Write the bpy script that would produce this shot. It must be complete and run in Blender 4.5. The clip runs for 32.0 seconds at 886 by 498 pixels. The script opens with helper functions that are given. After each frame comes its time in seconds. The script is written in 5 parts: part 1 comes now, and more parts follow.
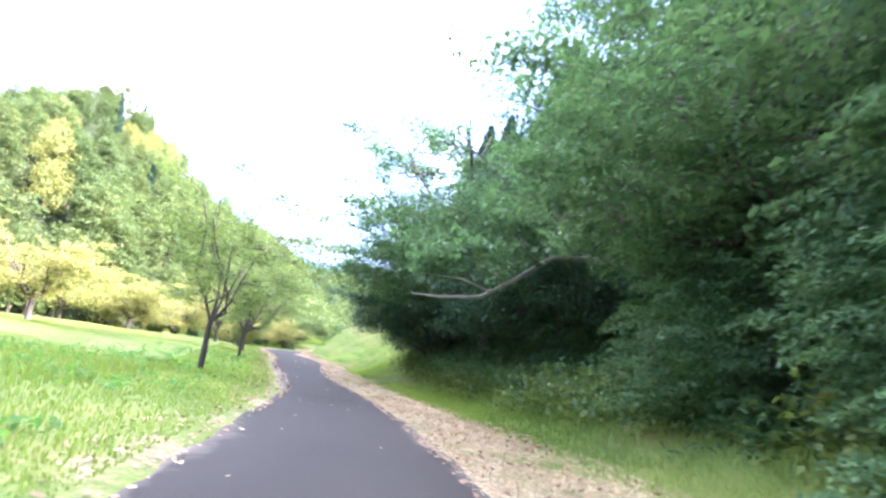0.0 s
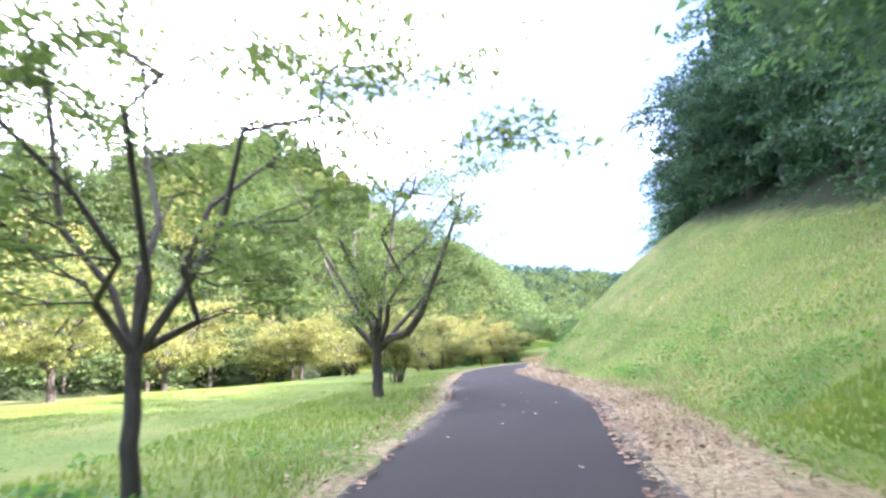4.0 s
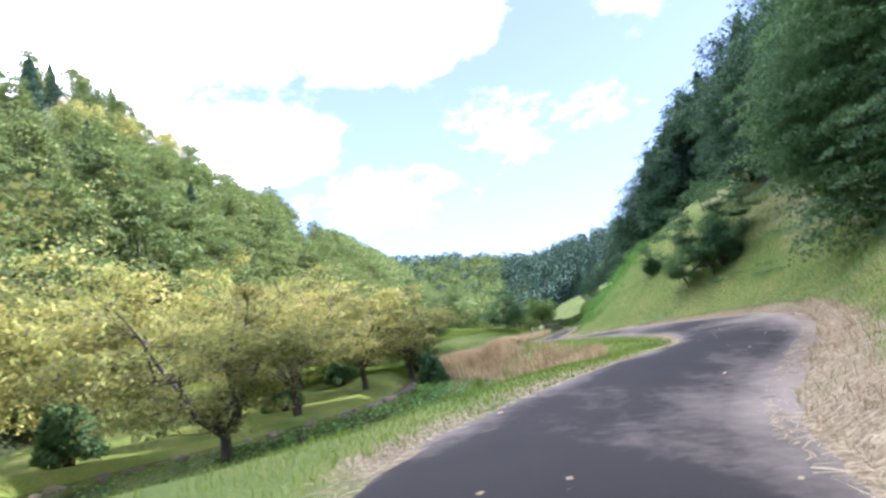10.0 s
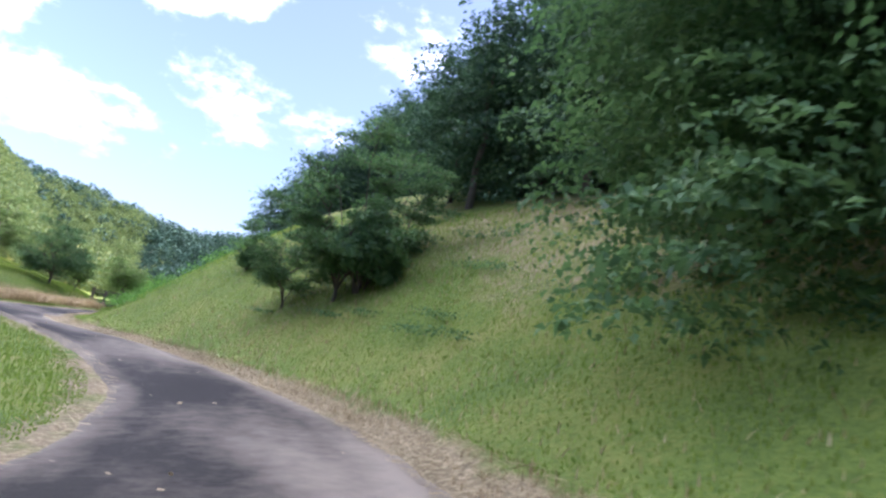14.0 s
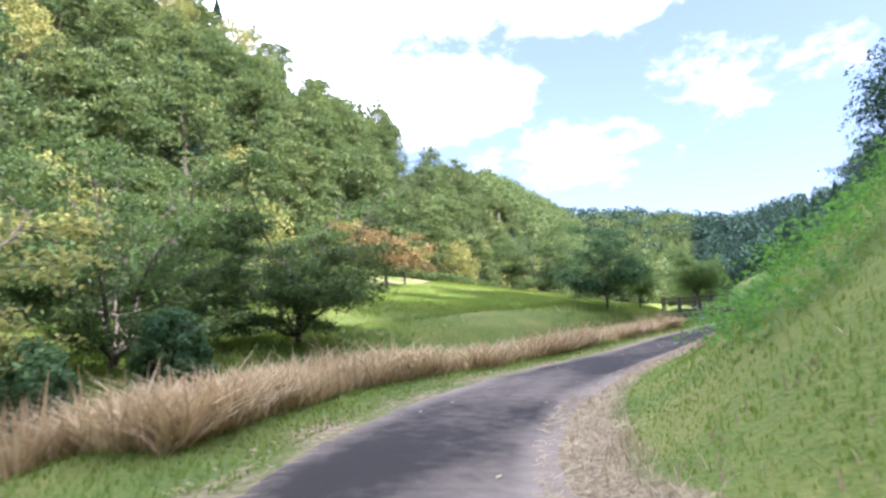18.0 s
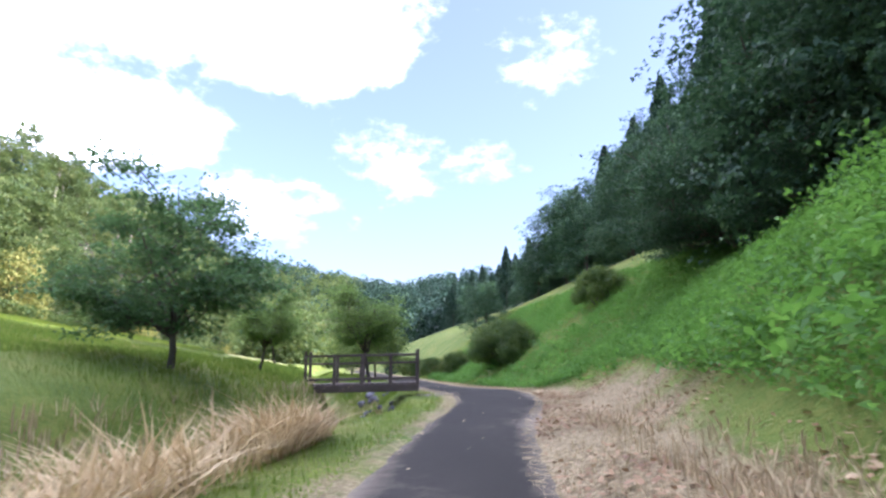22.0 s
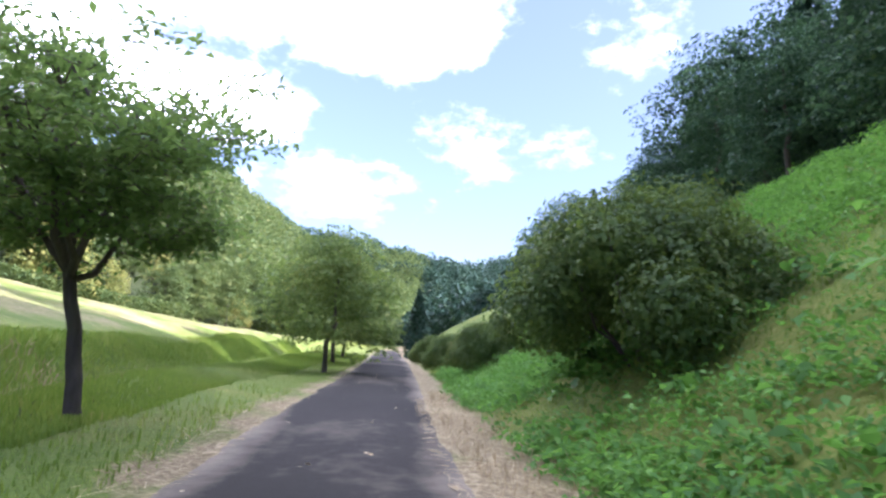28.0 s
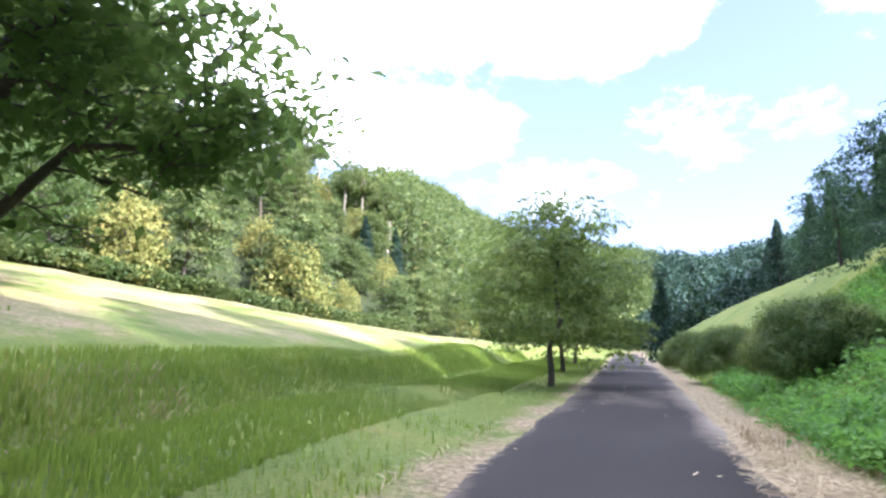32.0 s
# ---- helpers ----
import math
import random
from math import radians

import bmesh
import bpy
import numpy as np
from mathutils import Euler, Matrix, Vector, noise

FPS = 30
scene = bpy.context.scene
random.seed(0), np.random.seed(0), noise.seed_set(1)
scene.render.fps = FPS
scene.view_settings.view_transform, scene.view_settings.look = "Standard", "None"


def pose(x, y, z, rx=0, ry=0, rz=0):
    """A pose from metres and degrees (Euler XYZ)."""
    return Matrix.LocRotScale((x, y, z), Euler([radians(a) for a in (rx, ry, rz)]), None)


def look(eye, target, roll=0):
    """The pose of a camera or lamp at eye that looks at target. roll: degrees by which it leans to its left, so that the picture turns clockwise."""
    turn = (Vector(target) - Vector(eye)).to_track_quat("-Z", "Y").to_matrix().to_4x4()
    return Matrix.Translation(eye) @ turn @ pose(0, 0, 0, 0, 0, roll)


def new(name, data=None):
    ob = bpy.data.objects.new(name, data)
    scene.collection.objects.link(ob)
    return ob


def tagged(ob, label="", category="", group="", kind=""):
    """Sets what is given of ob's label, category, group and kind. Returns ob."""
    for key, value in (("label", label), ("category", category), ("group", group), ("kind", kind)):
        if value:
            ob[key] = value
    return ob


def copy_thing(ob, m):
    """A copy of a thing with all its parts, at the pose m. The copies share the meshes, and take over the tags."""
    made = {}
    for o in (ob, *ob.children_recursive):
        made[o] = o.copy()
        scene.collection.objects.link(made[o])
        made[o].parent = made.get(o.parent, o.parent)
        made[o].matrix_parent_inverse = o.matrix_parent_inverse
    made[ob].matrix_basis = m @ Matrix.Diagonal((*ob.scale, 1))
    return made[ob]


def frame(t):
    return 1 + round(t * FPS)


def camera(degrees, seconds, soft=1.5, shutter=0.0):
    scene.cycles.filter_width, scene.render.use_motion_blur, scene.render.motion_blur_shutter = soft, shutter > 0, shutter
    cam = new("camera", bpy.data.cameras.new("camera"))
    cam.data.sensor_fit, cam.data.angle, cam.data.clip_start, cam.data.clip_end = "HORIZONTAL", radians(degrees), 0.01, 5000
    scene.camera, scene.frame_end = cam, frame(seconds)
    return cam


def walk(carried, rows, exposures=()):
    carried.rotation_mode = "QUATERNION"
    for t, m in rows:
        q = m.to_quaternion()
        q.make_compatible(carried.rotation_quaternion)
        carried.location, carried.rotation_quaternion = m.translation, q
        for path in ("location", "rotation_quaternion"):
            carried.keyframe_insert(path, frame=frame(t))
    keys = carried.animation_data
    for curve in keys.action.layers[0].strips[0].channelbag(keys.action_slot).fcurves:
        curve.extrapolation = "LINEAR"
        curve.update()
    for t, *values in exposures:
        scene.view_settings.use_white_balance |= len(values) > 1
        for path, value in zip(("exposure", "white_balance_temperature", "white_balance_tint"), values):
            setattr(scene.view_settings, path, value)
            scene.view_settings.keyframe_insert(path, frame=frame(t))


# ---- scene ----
# ---- plan: the lie of the path and the land, by metres along the valley ----
EXPO = [(t, s, 5620.0, 28.0) for t, s in ((0.0, 3.65), (2.5, 3.55), (5.0, 2.85), (6.0, 2.7), (7.0, 2.8), (8.0, 2.6), (9.0, 2.55), (13.0, 2.32), (20.0, 2.35), (23.0, 2.4), (24.0, 2.45), (28.0, 2.36), (32.0, 2.6))]
SKY = 0.066
CLOUDS = [(-38, 37, 42, 14, 1), (-8, 30, 13, 6.5, 1), (-26, 19.5, 12, 4.5, 0.8), (-46, 24, 20, 11, 1), (3.5, 18.5, 5.0, 2.2, 0.08), (16.5, 27.5, 3.2, 2.0, 0.08), (-12, 13.5, 7, 2.4, 0.1)]  # azimuth, height, half-widths in degrees, thickness
ROAD_LINE = [(-130, 3.0), (-12, 1.3), (0, 0.2), (6, -0.4), (10, -0.8), (15, -1.5), (21, -2.9), (26, -4.0), (32, -5.0), (38, -5.9), (45, -7.9), (52, -9.7), (56, -10.6),
             (59, -11.2), (62, -11.3), (64.5, -11.1), (66.5, -10.6), (69, -9.3), (71, -8.3), (73, -7.25), (75, -6.35), (77, -5.65), (79, -5.1), (81, -4.7), (84, -4.5), (86, -4.75), (88, -5.2), (90, -5.75),
             (92, -6.4), (94, -7.2), (96.5, -8.4), (99, -9.3), (101.5, -9.7), (104, -9.7), (106.5, -9.25), (108.5, -8.75), (112, -8.2), (116, -7.75), (120, -7.1), (125, -6.0), (128.5, -4.95),
             (131, -4.4), (135, -3.9), (138, -4.0), (141, -4.4), (145, -4.8), (150, -5.1), (155, -5.4), (165, -6.1), (175, -6.9), (200, -9.0), (213, -10.0), (330, -14.0), (3100, 0.0)]
ROAD_WIDE = [(-130, 1.4), (6, 1.4), (15, 1.1), (24, 1.0), (31, 1.35), (38, 1.6), (45, 1.5), (52, 1.4), (58, 1.6), (70, 1.65), (78, 1.7), (82, 1.4), (86, 1.05), (91, 1.0), (96, 1.2), (101, 1.1), (108, 1.0), (116, 0.9), (124, 0.9), (129, 1.15), (145, 1.15), (170, 1.2), (3100, 1.1)]
ROAD_RISE = [(-130, 0.05), (9, 0.06), (19, 0), (29, -0.01), (41, 0.09), (49, 0.1), (55, 0.02), (62, 0.01), (68, 0.06), (74, 0.1), (80, 0.08), (86, 0.09), (94, 0.12), (101, -0.06), (109, 0.01), (117, 0.03), (124, 0.05), (130, 0.1), (135, 0.13), (139, 0.06), (142, 0), (160, -0.02), (3100, 0)]
ROAD_TILT = [(-130, 0), (60, 0), (64, -0.05), (70, -0.07), (74, -0.02), (78, 0.11), (82, 0.15), (87, 0.14), (91, 0.09), (95, 0), (99, -0.06), (104, -0.05), (108, 0), (124, 0.02), (130, 0.06), (136, 0.07), (140, 0.03), (146, 0), (3100, 0)]
R_BERM = [(-130, 0), (44, 0.04), (52, 0.15), (58, 0.3), (72, 0.32), (80, 0.15), (90, 0.08), (98, 0.18), (108, 0.26), (116, 0.28), (124, 0.12), (130, 0), (3100, 0)]
R_TOE = [(-130, 4.0), (24, 3.6), (32, 2.9), (48, 2.5), (57, 2.3), (62, 2.2), (70, 2.2), (78, 2.3), (83, 1.9), (88, 1.5), (96, 1.7), (106, 1.8), (120, 2.3), (130, 1.9), (170, 1.9), (220, 2.5), (3100, 3)]
R_STEEP = [(-130, 0.35), (22, 0.4), (32, 0.54), (44, 0.6), (52, 0.75), (60, 0.98), (67, 1.05), (72, 0.98), (77, 0.84), (84, 0.82), (90, 0.88), (94, 0.9), (100, 0.84), (106, 0.9), (112, 0.98), (120, 1.0), (130, 0.95), (138, 0.84), (150, 0.78), (180, 0.7), (3100, 0.6)]
R_CREST = [(-130, 0.6), (20, 0.7), (28, 1.7), (36, 2.2), (45, 2.9), (52, 4.3), (60, 5.8), (68, 7.0), (73, 7.2), (78, 5.5), (84, 5.6), (89, 5.8), (95, 6.2), (101, 6.6), (106, 7.0), (113, 7.5), (121, 6.0), (127, 3.6), (132, 3.4), (137, 5.0), (142, 6.5), (150, 6.6), (180, 5.0), (3100, 6)]
R_HILL = [(-130, 0.55), (60, 0.6), (120, 0.5), (200, 0.4), (400, 0.3), (3100, 0.2)]
R_DRY = [(-130, 1.6), (20, 1.8), (34, 0.8), (48, 1.0), (58, 1.0), (70, 1.0), (80, 0.5), (92, 0.5), (104, 0.6), (112, 1.0), (120, 1.7), (126, 2.5), (131, 1.4), (150, 0.7), (3100, 0.8)]
R_DRY_BANK = [(-130, 0), (34, 0.22), (60, 0.25), (68, 0.4), (76, 0.46), (92, 0.5), (97, 0.34), (101, 0.2), (110, 0.15), (124, 0.24), (129, 0.1), (3100, 0.08)]
DUST = lambda y: np.interp(y, [-130, 58, 66, 76, 92, 104, 112, 130, 142, 3100], [0.0, 0.02, 0.36, 0.52, 0.55, 0.5, 0.36, 0.16, 0.24, 0.2])
L_FIELD = [(-130, -0.1), (20, 0.1), (50, -0.05), (64, -0.6), (84, -0.9), (100, -0.4), (112, 0.5), (125, 0.9), (142, 0.9), (180, 0.9), (3100, 1)]
L_HILL_FOOT = [(-130, 30), (30, 30), (60, 29), (80, 28), (110, 27.5), (122, 29), (140, 36), (160, 34), (178, 31), (200, 23), (230, 20), (260, 20), (3100, 30)]
L_HILL_STEEP = [(-130, 0.7), (30, 0.85), (60, 1.15), (80, 1.3), (110, 1.3), (160, 1.2), (182, 1.2), (200, 1.1), (240, 1.0), (275, 0.95), (3100, 0.8)]
L_HILL_TOP = [(-130, 8), (30, 8), (60, 13.5), (80, 21), (111, 29), (135, 38), (160, 46), (172, 44), (184, 34), (200, 24), (240, 22), (265, 28), (300, 38), (330, 48), (380, 58), (515, 60), (3100, 60)]
L_DITCH_NEAR = [(-130, 8), (52, 8), (60, 3.0), (66, 1.3), (84, 1.3), (87, 1.4), (92, 1.8), (98, 2.0), (104, 1.6), (110, 1.4), (122, 1.5), (130, 1.1), (138, 1.3), (146, 3.0), (170, 3.0), (3100, 4)]
L_DITCH_FAR = [(-130, 13), (56, 14), (66, 17), (76, 16.4), (82, 14), (89, 11.4), (97, 8.5), (104, 8), (110, 8.5), (124, 5.4), (131, 4.6), (136, 4.2), (141, 4.2), (147, 5.2), (170, 6), (3100, 7)]
L_DITCH_DEEP = [(-130, 0), (62, 0), (71, -1.5), (84, -1.6), (96, -1.5), (103, -0.5), (116, -0.5), (123, -1.2), (128, -1.9), (138, -1.9), (146, -0.8), (165, -0.4), (3100, -0.3)]
L_SLOPE = [(-130, 0), (100, 0), (112, 0.06), (140, 0.15), (150, 0.18), (170, 0.17), (190, 0.08), (220, 0), (3100, 0)]
# straw share of the left field: dry grass, with sunlit paleness put into the colour
L_SUNLIT_STRAW = [(-130, 0.5), (60, 0.5), (76, 0.25), (100, 0.08), (136, 0.15), (144, 0.64), (190, 0.64), (3100, 0.3)]
L_BANK_RUN = [(-130, 2.2), (58, 2.2), (64, 4.4), (76, 5.4), (82, 4.2), (88, 2.8), (94, 2.2), (3100, 2.2)]
POND_Z = -1.15

R_WOOD_BACK = [(-130, 0), (95, 0), (99, 2.5), (107, 2.5), (114, 1), (160, 2.5), (3100, 2.5)]
cam = camera(71.50, 32.0, soft=2.5, shutter=0.2)
PATH = [
    (0, (0.000, -0.000, 1.100), (0.391, 9.823, 2.934), 8.86),
    (0.5, (-0.059, 3.074, 1.115), (-0.591, 12.903, 2.876), 5.93),
    (1, (-0.198, 6.096, 1.127), (-1.374, 15.877, 2.847), 4.17),
    (1.5, (-0.448, 9.114, 1.113), (-2.146, 18.820, 2.814), 3.72),
    (2, (-0.865, 12.328, 1.085), (-3.117, 21.929, 2.741), 2.78),
    (2.5, (-1.535, 15.598, 1.059), (-4.165, 25.117, 2.633), 1.85),
    (3, (-2.223, 18.901, 1.052), (-5.037, 28.367, 2.623), 0.37),
    (3.5, (-2.935, 22.272, 1.049), (-5.790, 31.716, 2.678), -1.45),
    (4, (-3.680, 25.745, 1.044), (-6.474, 35.197, 2.736), -3.31),
    (4.5, (-4.464, 29.356, 1.044), (-7.104, 38.846, 2.763), -4.80),
    (5, (-5.295, 33.135, 1.071), (-7.611, 42.704, 2.823), -5.41),
    (5.5, (-6.058, 37.027, 1.115), (-8.072, 46.665, 2.861), -4.06),
    (6, (-6.923, 40.860, 1.141), (-8.891, 50.503, 2.915), 0.07),
    (6.5, (-7.767, 44.003, 1.186), (-10.030, 53.579, 2.970), 1.77),
    (7, (-8.472, 46.677, 1.183), (-11.081, 56.170, 2.937), 0.57),
    (7.5, (-8.992, 49.079, 1.151), (-11.818, 58.514, 2.883), -1.86),
    (8, (-9.558, 51.208, 1.113), (-12.382, 60.643, 2.848), -2.68),
    (8.5, (-10.126, 53.357, 1.088), (-12.909, 62.805, 2.815), -3.42),
    (9, (-10.615, 55.589, 1.069), (-13.099, 65.138, 2.696), -5.95),
    (9.5, (-10.969, 57.790, 1.061), (-12.859, 67.486, 2.615), -7.96),
    (10, (-11.211, 59.992, 1.062), (-12.212, 69.833, 2.526), -9.36),
    (10.5, (-11.133, 62.041, 1.061), (-10.923, 71.942, 2.450), -10.16),
    (11, (-10.712, 64.117, 1.063), (-9.292, 73.911, 2.498), -9.17),
    (11.5, (-10.179, 66.050, 1.079), (-7.610, 75.606, 2.529), -8.51),
    (12, (-9.376, 67.991, 1.109), (-5.672, 77.153, 2.639), -7.54),
    (12.5, (-8.370, 69.877, 1.143), (-3.728, 78.568, 2.852), -2.88),
    (13, (-7.362, 71.715, 1.166), (-2.378, 80.148, 3.179), 5.33),
    (13.5, (-6.435, 73.754, 1.150), (-1.899, 82.444, 3.129), 9.67),
    (14, (-5.658, 75.882, 1.129), (-1.677, 84.867, 2.979), 12.30),
    (14.5, (-5.139, 77.870, 1.142), (-2.128, 87.275, 2.718), 14.44),
    (15, (-4.856, 79.850, 1.135), (-3.060, 89.610, 2.368), 13.37),
    (15.5, (-4.695, 82.028, 1.106), (-4.083, 91.946, 2.231), 10.96),
    (16, (-4.695, 84.248, 1.110), (-5.313, 94.164, 2.255), 9.90),
    (16.5, (-4.881, 86.536, 1.138), (-6.691, 96.298, 2.329), 9.21),
    (17, (-5.276, 88.912, 1.178), (-8.133, 98.420, 2.380), 7.83),
    (17.5, (-5.904, 91.402, 1.210), (-9.531, 100.649, 2.363), 4.29),
    (18, (-6.788, 94.026, 1.194), (-10.770, 103.138, 2.250), -3.30),
    (18.5, (-7.490, 96.548, 1.134), (-10.977, 105.848, 2.290), -7.32),
    (19, (-7.986, 99.070, 1.055), (-10.578, 108.644, 2.327), -7.22),
    (19.5, (-8.432, 101.646, 0.968), (-10.145, 111.401, 2.349), -4.78),
    (20, (-8.615, 104.232, 0.975), (-9.571, 114.078, 2.438), -4.02),
    (20.5, (-8.609, 106.992, 1.023), (-8.816, 116.858, 2.641), -1.84),
    (21, (-8.401, 109.601, 1.065), (-8.172, 119.453, 2.768), -1.23),
    (21.5, (-8.119, 112.059, 1.080), (-7.450, 121.874, 2.874), -1.05),
    (22, (-7.804, 114.463, 1.082), (-6.679, 124.229, 2.914), -0.02),
    (22.5, (-7.445, 116.768, 1.080), (-5.912, 126.474, 2.932), 0.81),
    (23, (-7.006, 119.029, 1.084), (-5.216, 128.685, 2.969), 2.46),
    (23.5, (-6.533, 121.277, 1.094), (-4.649, 130.918, 2.965), 2.72),
    (24, (-6.019, 123.564, 1.104), (-3.967, 133.172, 2.970), 2.35),
    (24.5, (-5.497, 125.695, 1.116), (-3.275, 135.264, 2.984), 3.09),
    (25, (-4.991, 127.653, 1.128), (-2.576, 137.176, 2.991), 3.74),
    (25.5, (-4.529, 129.475, 1.146), (-2.006, 138.970, 3.007), 4.54),
    (26, (-4.141, 131.196, 1.173), (-1.691, 140.713, 3.026), 5.64),
    (26.5, (-3.857, 132.851, 1.195), (-1.757, 142.457, 3.015), 6.98),
    (27, (-3.709, 134.471, 1.184), (-2.336, 144.224, 2.915), 8.36),
    (27.5, (-3.671, 135.935, 1.138), (-3.169, 145.798, 2.713), 6.06),
    (28, (-3.704, 137.291, 1.106), (-3.771, 147.171, 2.649), 3.76),
    (28.5, (-3.729, 138.522, 1.106), (-4.059, 148.399, 2.635), 3.30),
    (29, (-3.793, 139.609, 1.100), (-4.286, 149.485, 2.591), 3.64),
    (29.5, (-3.871, 140.447, 1.077), (-4.751, 150.295, 2.572), 3.61),
    (30, (-3.988, 141.100, 1.060), (-5.266, 150.905, 2.551), 2.71),
    (30.5, (-4.119, 141.641, 1.052), (-5.959, 151.355, 2.549), 2.36),
    (31, (-4.220, 142.010, 1.023), (-6.601, 151.605, 2.532), 1.56),
    (31.5, (-4.352, 142.247, 1.006), (-7.419, 151.644, 2.514), 0.90),
    (32, (-4.442, 142.479, 1.003), (-7.989, 151.705, 2.516), 0.59),
]
walk(cam, [(t, look(eye, target, roll)) for t, eye, target, roll in PATH], EXPO)

# ---- sky, sun ----
SUN_EL, SUN_AZ = 33.0, 105.0          # degrees above the horizon; from +y towards +x
world = bpy.data.worlds.new("sky")
scene.world = world
world.use_nodes = True
wn, wl = world.node_tree.nodes, world.node_tree.links
wn.clear()
w_out = wn.new("ShaderNodeOutputWorld")
w_bg = wn.new("ShaderNodeBackground")
w_sky = wn.new("ShaderNodeTexSky")
w_sky.sky_type, w_sky.sun_disc = "NISHITA", False
w_sky.sun_elevation, w_sky.sun_rotation = radians(SUN_EL), radians(SUN_AZ)
w_sky.air_density, w_sky.dust_density, w_sky.ozone_density = 1.0, 2.3, 2.8
w_co = wn.new("ShaderNodeTexCoord")
w_sep = wn.new("ShaderNodeSeparateXYZ")
wl.new(w_co.outputs["Generated"], w_sep.inputs[0])


def wmath(op, a, b=None, clamp=False):
    n = wn.new("ShaderNodeMath")
    n.operation, n.use_clamp = op, clamp
    for i, v in enumerate((a, b)):
        if v is None:
            continue
        if isinstance(v, (int, float)):
            n.inputs[i].default_value = v
        else:
            wl.new(v, n.inputs[i])
    return n.outputs[0]


# clouds by azimuth and height, in degrees
w_u = wmath("MULTIPLY", wmath("ARCTAN2", w_sep.outputs[0], w_sep.outputs[1]), 57.3)
w_v = wmath("MULTIPLY", wmath("ARCSINE", w_sep.outputs[2]), 57.3)
w_uv = wn.new("ShaderNodeCombineXYZ")
wl.new(w_u, w_uv.inputs[0])
wl.new(wmath("MULTIPLY", w_v, 1.6), w_uv.inputs[1])
w_no = wn.new("ShaderNodeTexNoise")
w_no.inputs["Scale"].default_value, w_no.inputs["Detail"].default_value, w_no.inputs["Roughness"].default_value = 0.11, 5.0, 0.6
wl.new(w_uv.outputs[0], w_no.inputs["Vector"])


w_fine = wn.new("ShaderNodeTexNoise")
w_fine.inputs["Scale"].default_value, w_fine.inputs["Detail"].default_value, w_fine.inputs["Roughness"].default_value = 0.34, 6.0, 0.62
wl.new(w_uv.outputs[0], w_fine.inputs["Vector"])


def cloud_bank(u, v, ru, rv, thick):
    du = wmath("DIVIDE", wmath("SUBTRACT", w_u, u), ru)
    dv = wmath("DIVIDE", wmath("SUBTRACT", w_v, v), rv)
    r2 = wmath("ADD", wmath("MULTIPLY", du, du), wmath("MULTIPLY", dv, dv))
    return wmath("MAXIMUM", wmath("MULTIPLY", wmath("SUBTRACT", 1.0, r2), thick), -0.6)


w_cl = None
for bank in CLOUDS:
    c = cloud_bank(*bank)
    w_cl = c if w_cl is None else wmath("MAXIMUM", w_cl, c)
w_den = wmath("ADD", wmath("MULTIPLY", w_cl, 1.1), wmath("MULTIPLY", wmath("SUBTRACT", w_no.outputs[0], 0.5), 1.6))
w_den = wmath("ADD", w_den, wmath("MULTIPLY", wmath("SUBTRACT", w_fine.outputs[0], 0.5), 1.0))
# cloud added above 40 degrees, out of view, to brighten the shaded ground
w_den = wmath("ADD", w_den, wmath("MULTIPLY", wmath("SUBTRACT", w_v, 40.0), 0.06, True))
w_cov = wmath("MULTIPLY", wmath("ADD", w_den, 0.15), 1.25, True)
w_cov = wmath("ADD", wmath("POWER", w_cov, 2.2), 0.022)
w_mix = wn.new("ShaderNodeMix")
w_mix.data_type = "RGBA"
w_mix.inputs["B"].default_value = (32.0, 32.5, 34.0, 1)
wl.new(w_cov, w_mix.inputs["Factor"])
wl.new(w_sky.outputs[0], w_mix.inputs["A"])
wl.new(w_mix.outputs["Result"], w_bg.inputs[0])
w_bg.inputs[1].default_value = SKY
wl.new(w_bg.outputs[0], w_out.inputs[0])

sun = new("sun", bpy.data.lights.new("sun", "SUN"))
sun.data.energy, sun.data.angle, sun.data.color = 3.7, radians(0.6), (1.0, 0.93, 0.8)
sx, sy = math.sin(radians(SUN_AZ)) * math.cos(radians(SUN_EL)), math.cos(radians(SUN_AZ)) * math.cos(radians(SUN_EL))
sun.matrix_world = look((60, 60, 120), (60 - sx * 10, 60 - sy * 10, 120 - 10 * math.sin(radians(SUN_EL))))


# ---- materials ----
def nodes_of(name):
    m = bpy.data.materials.new(name)
    m.use_nodes = True
    m.node_tree.nodes.clear()
    return m, m.node_tree.nodes, m.node_tree.links


def ramp_node(n, stops):
    r = n.new("ShaderNodeValToRGB")
    while len(r.color_ramp.elements) < len(stops):
        r.color_ramp.elements.new(0.5)
    for e, (p, c) in zip(r.color_ramp.elements, stops):
        e.position, e.color = p, (*c, 1)
    return r


def mix_node(n, l, fac, a, b):
    m = n.new("ShaderNodeMix")
    m.data_type = "RGBA"
    for key, v in (("Factor", fac), ("A", a), ("B", b)):
        if isinstance(v, (int, float)):
            m.inputs[key].default_value = v
        elif isinstance(v, tuple):
            m.inputs[key].default_value = (*v, 1)
        else:
            l.new(v, m.inputs[key])
    return m.outputs["Result"]


def math_node(n, l, op, a, b=None, clamp=False):
    m = n.new("ShaderNodeMath")
    m.operation, m.use_clamp = op, clamp
    for i, v in enumerate((a, b)):
        if v is None:
            continue
        if isinstance(v, (int, float)):
            m.inputs[i].default_value = v
        else:
            l.new(v, m.inputs[i])
    return m.outputs[0]


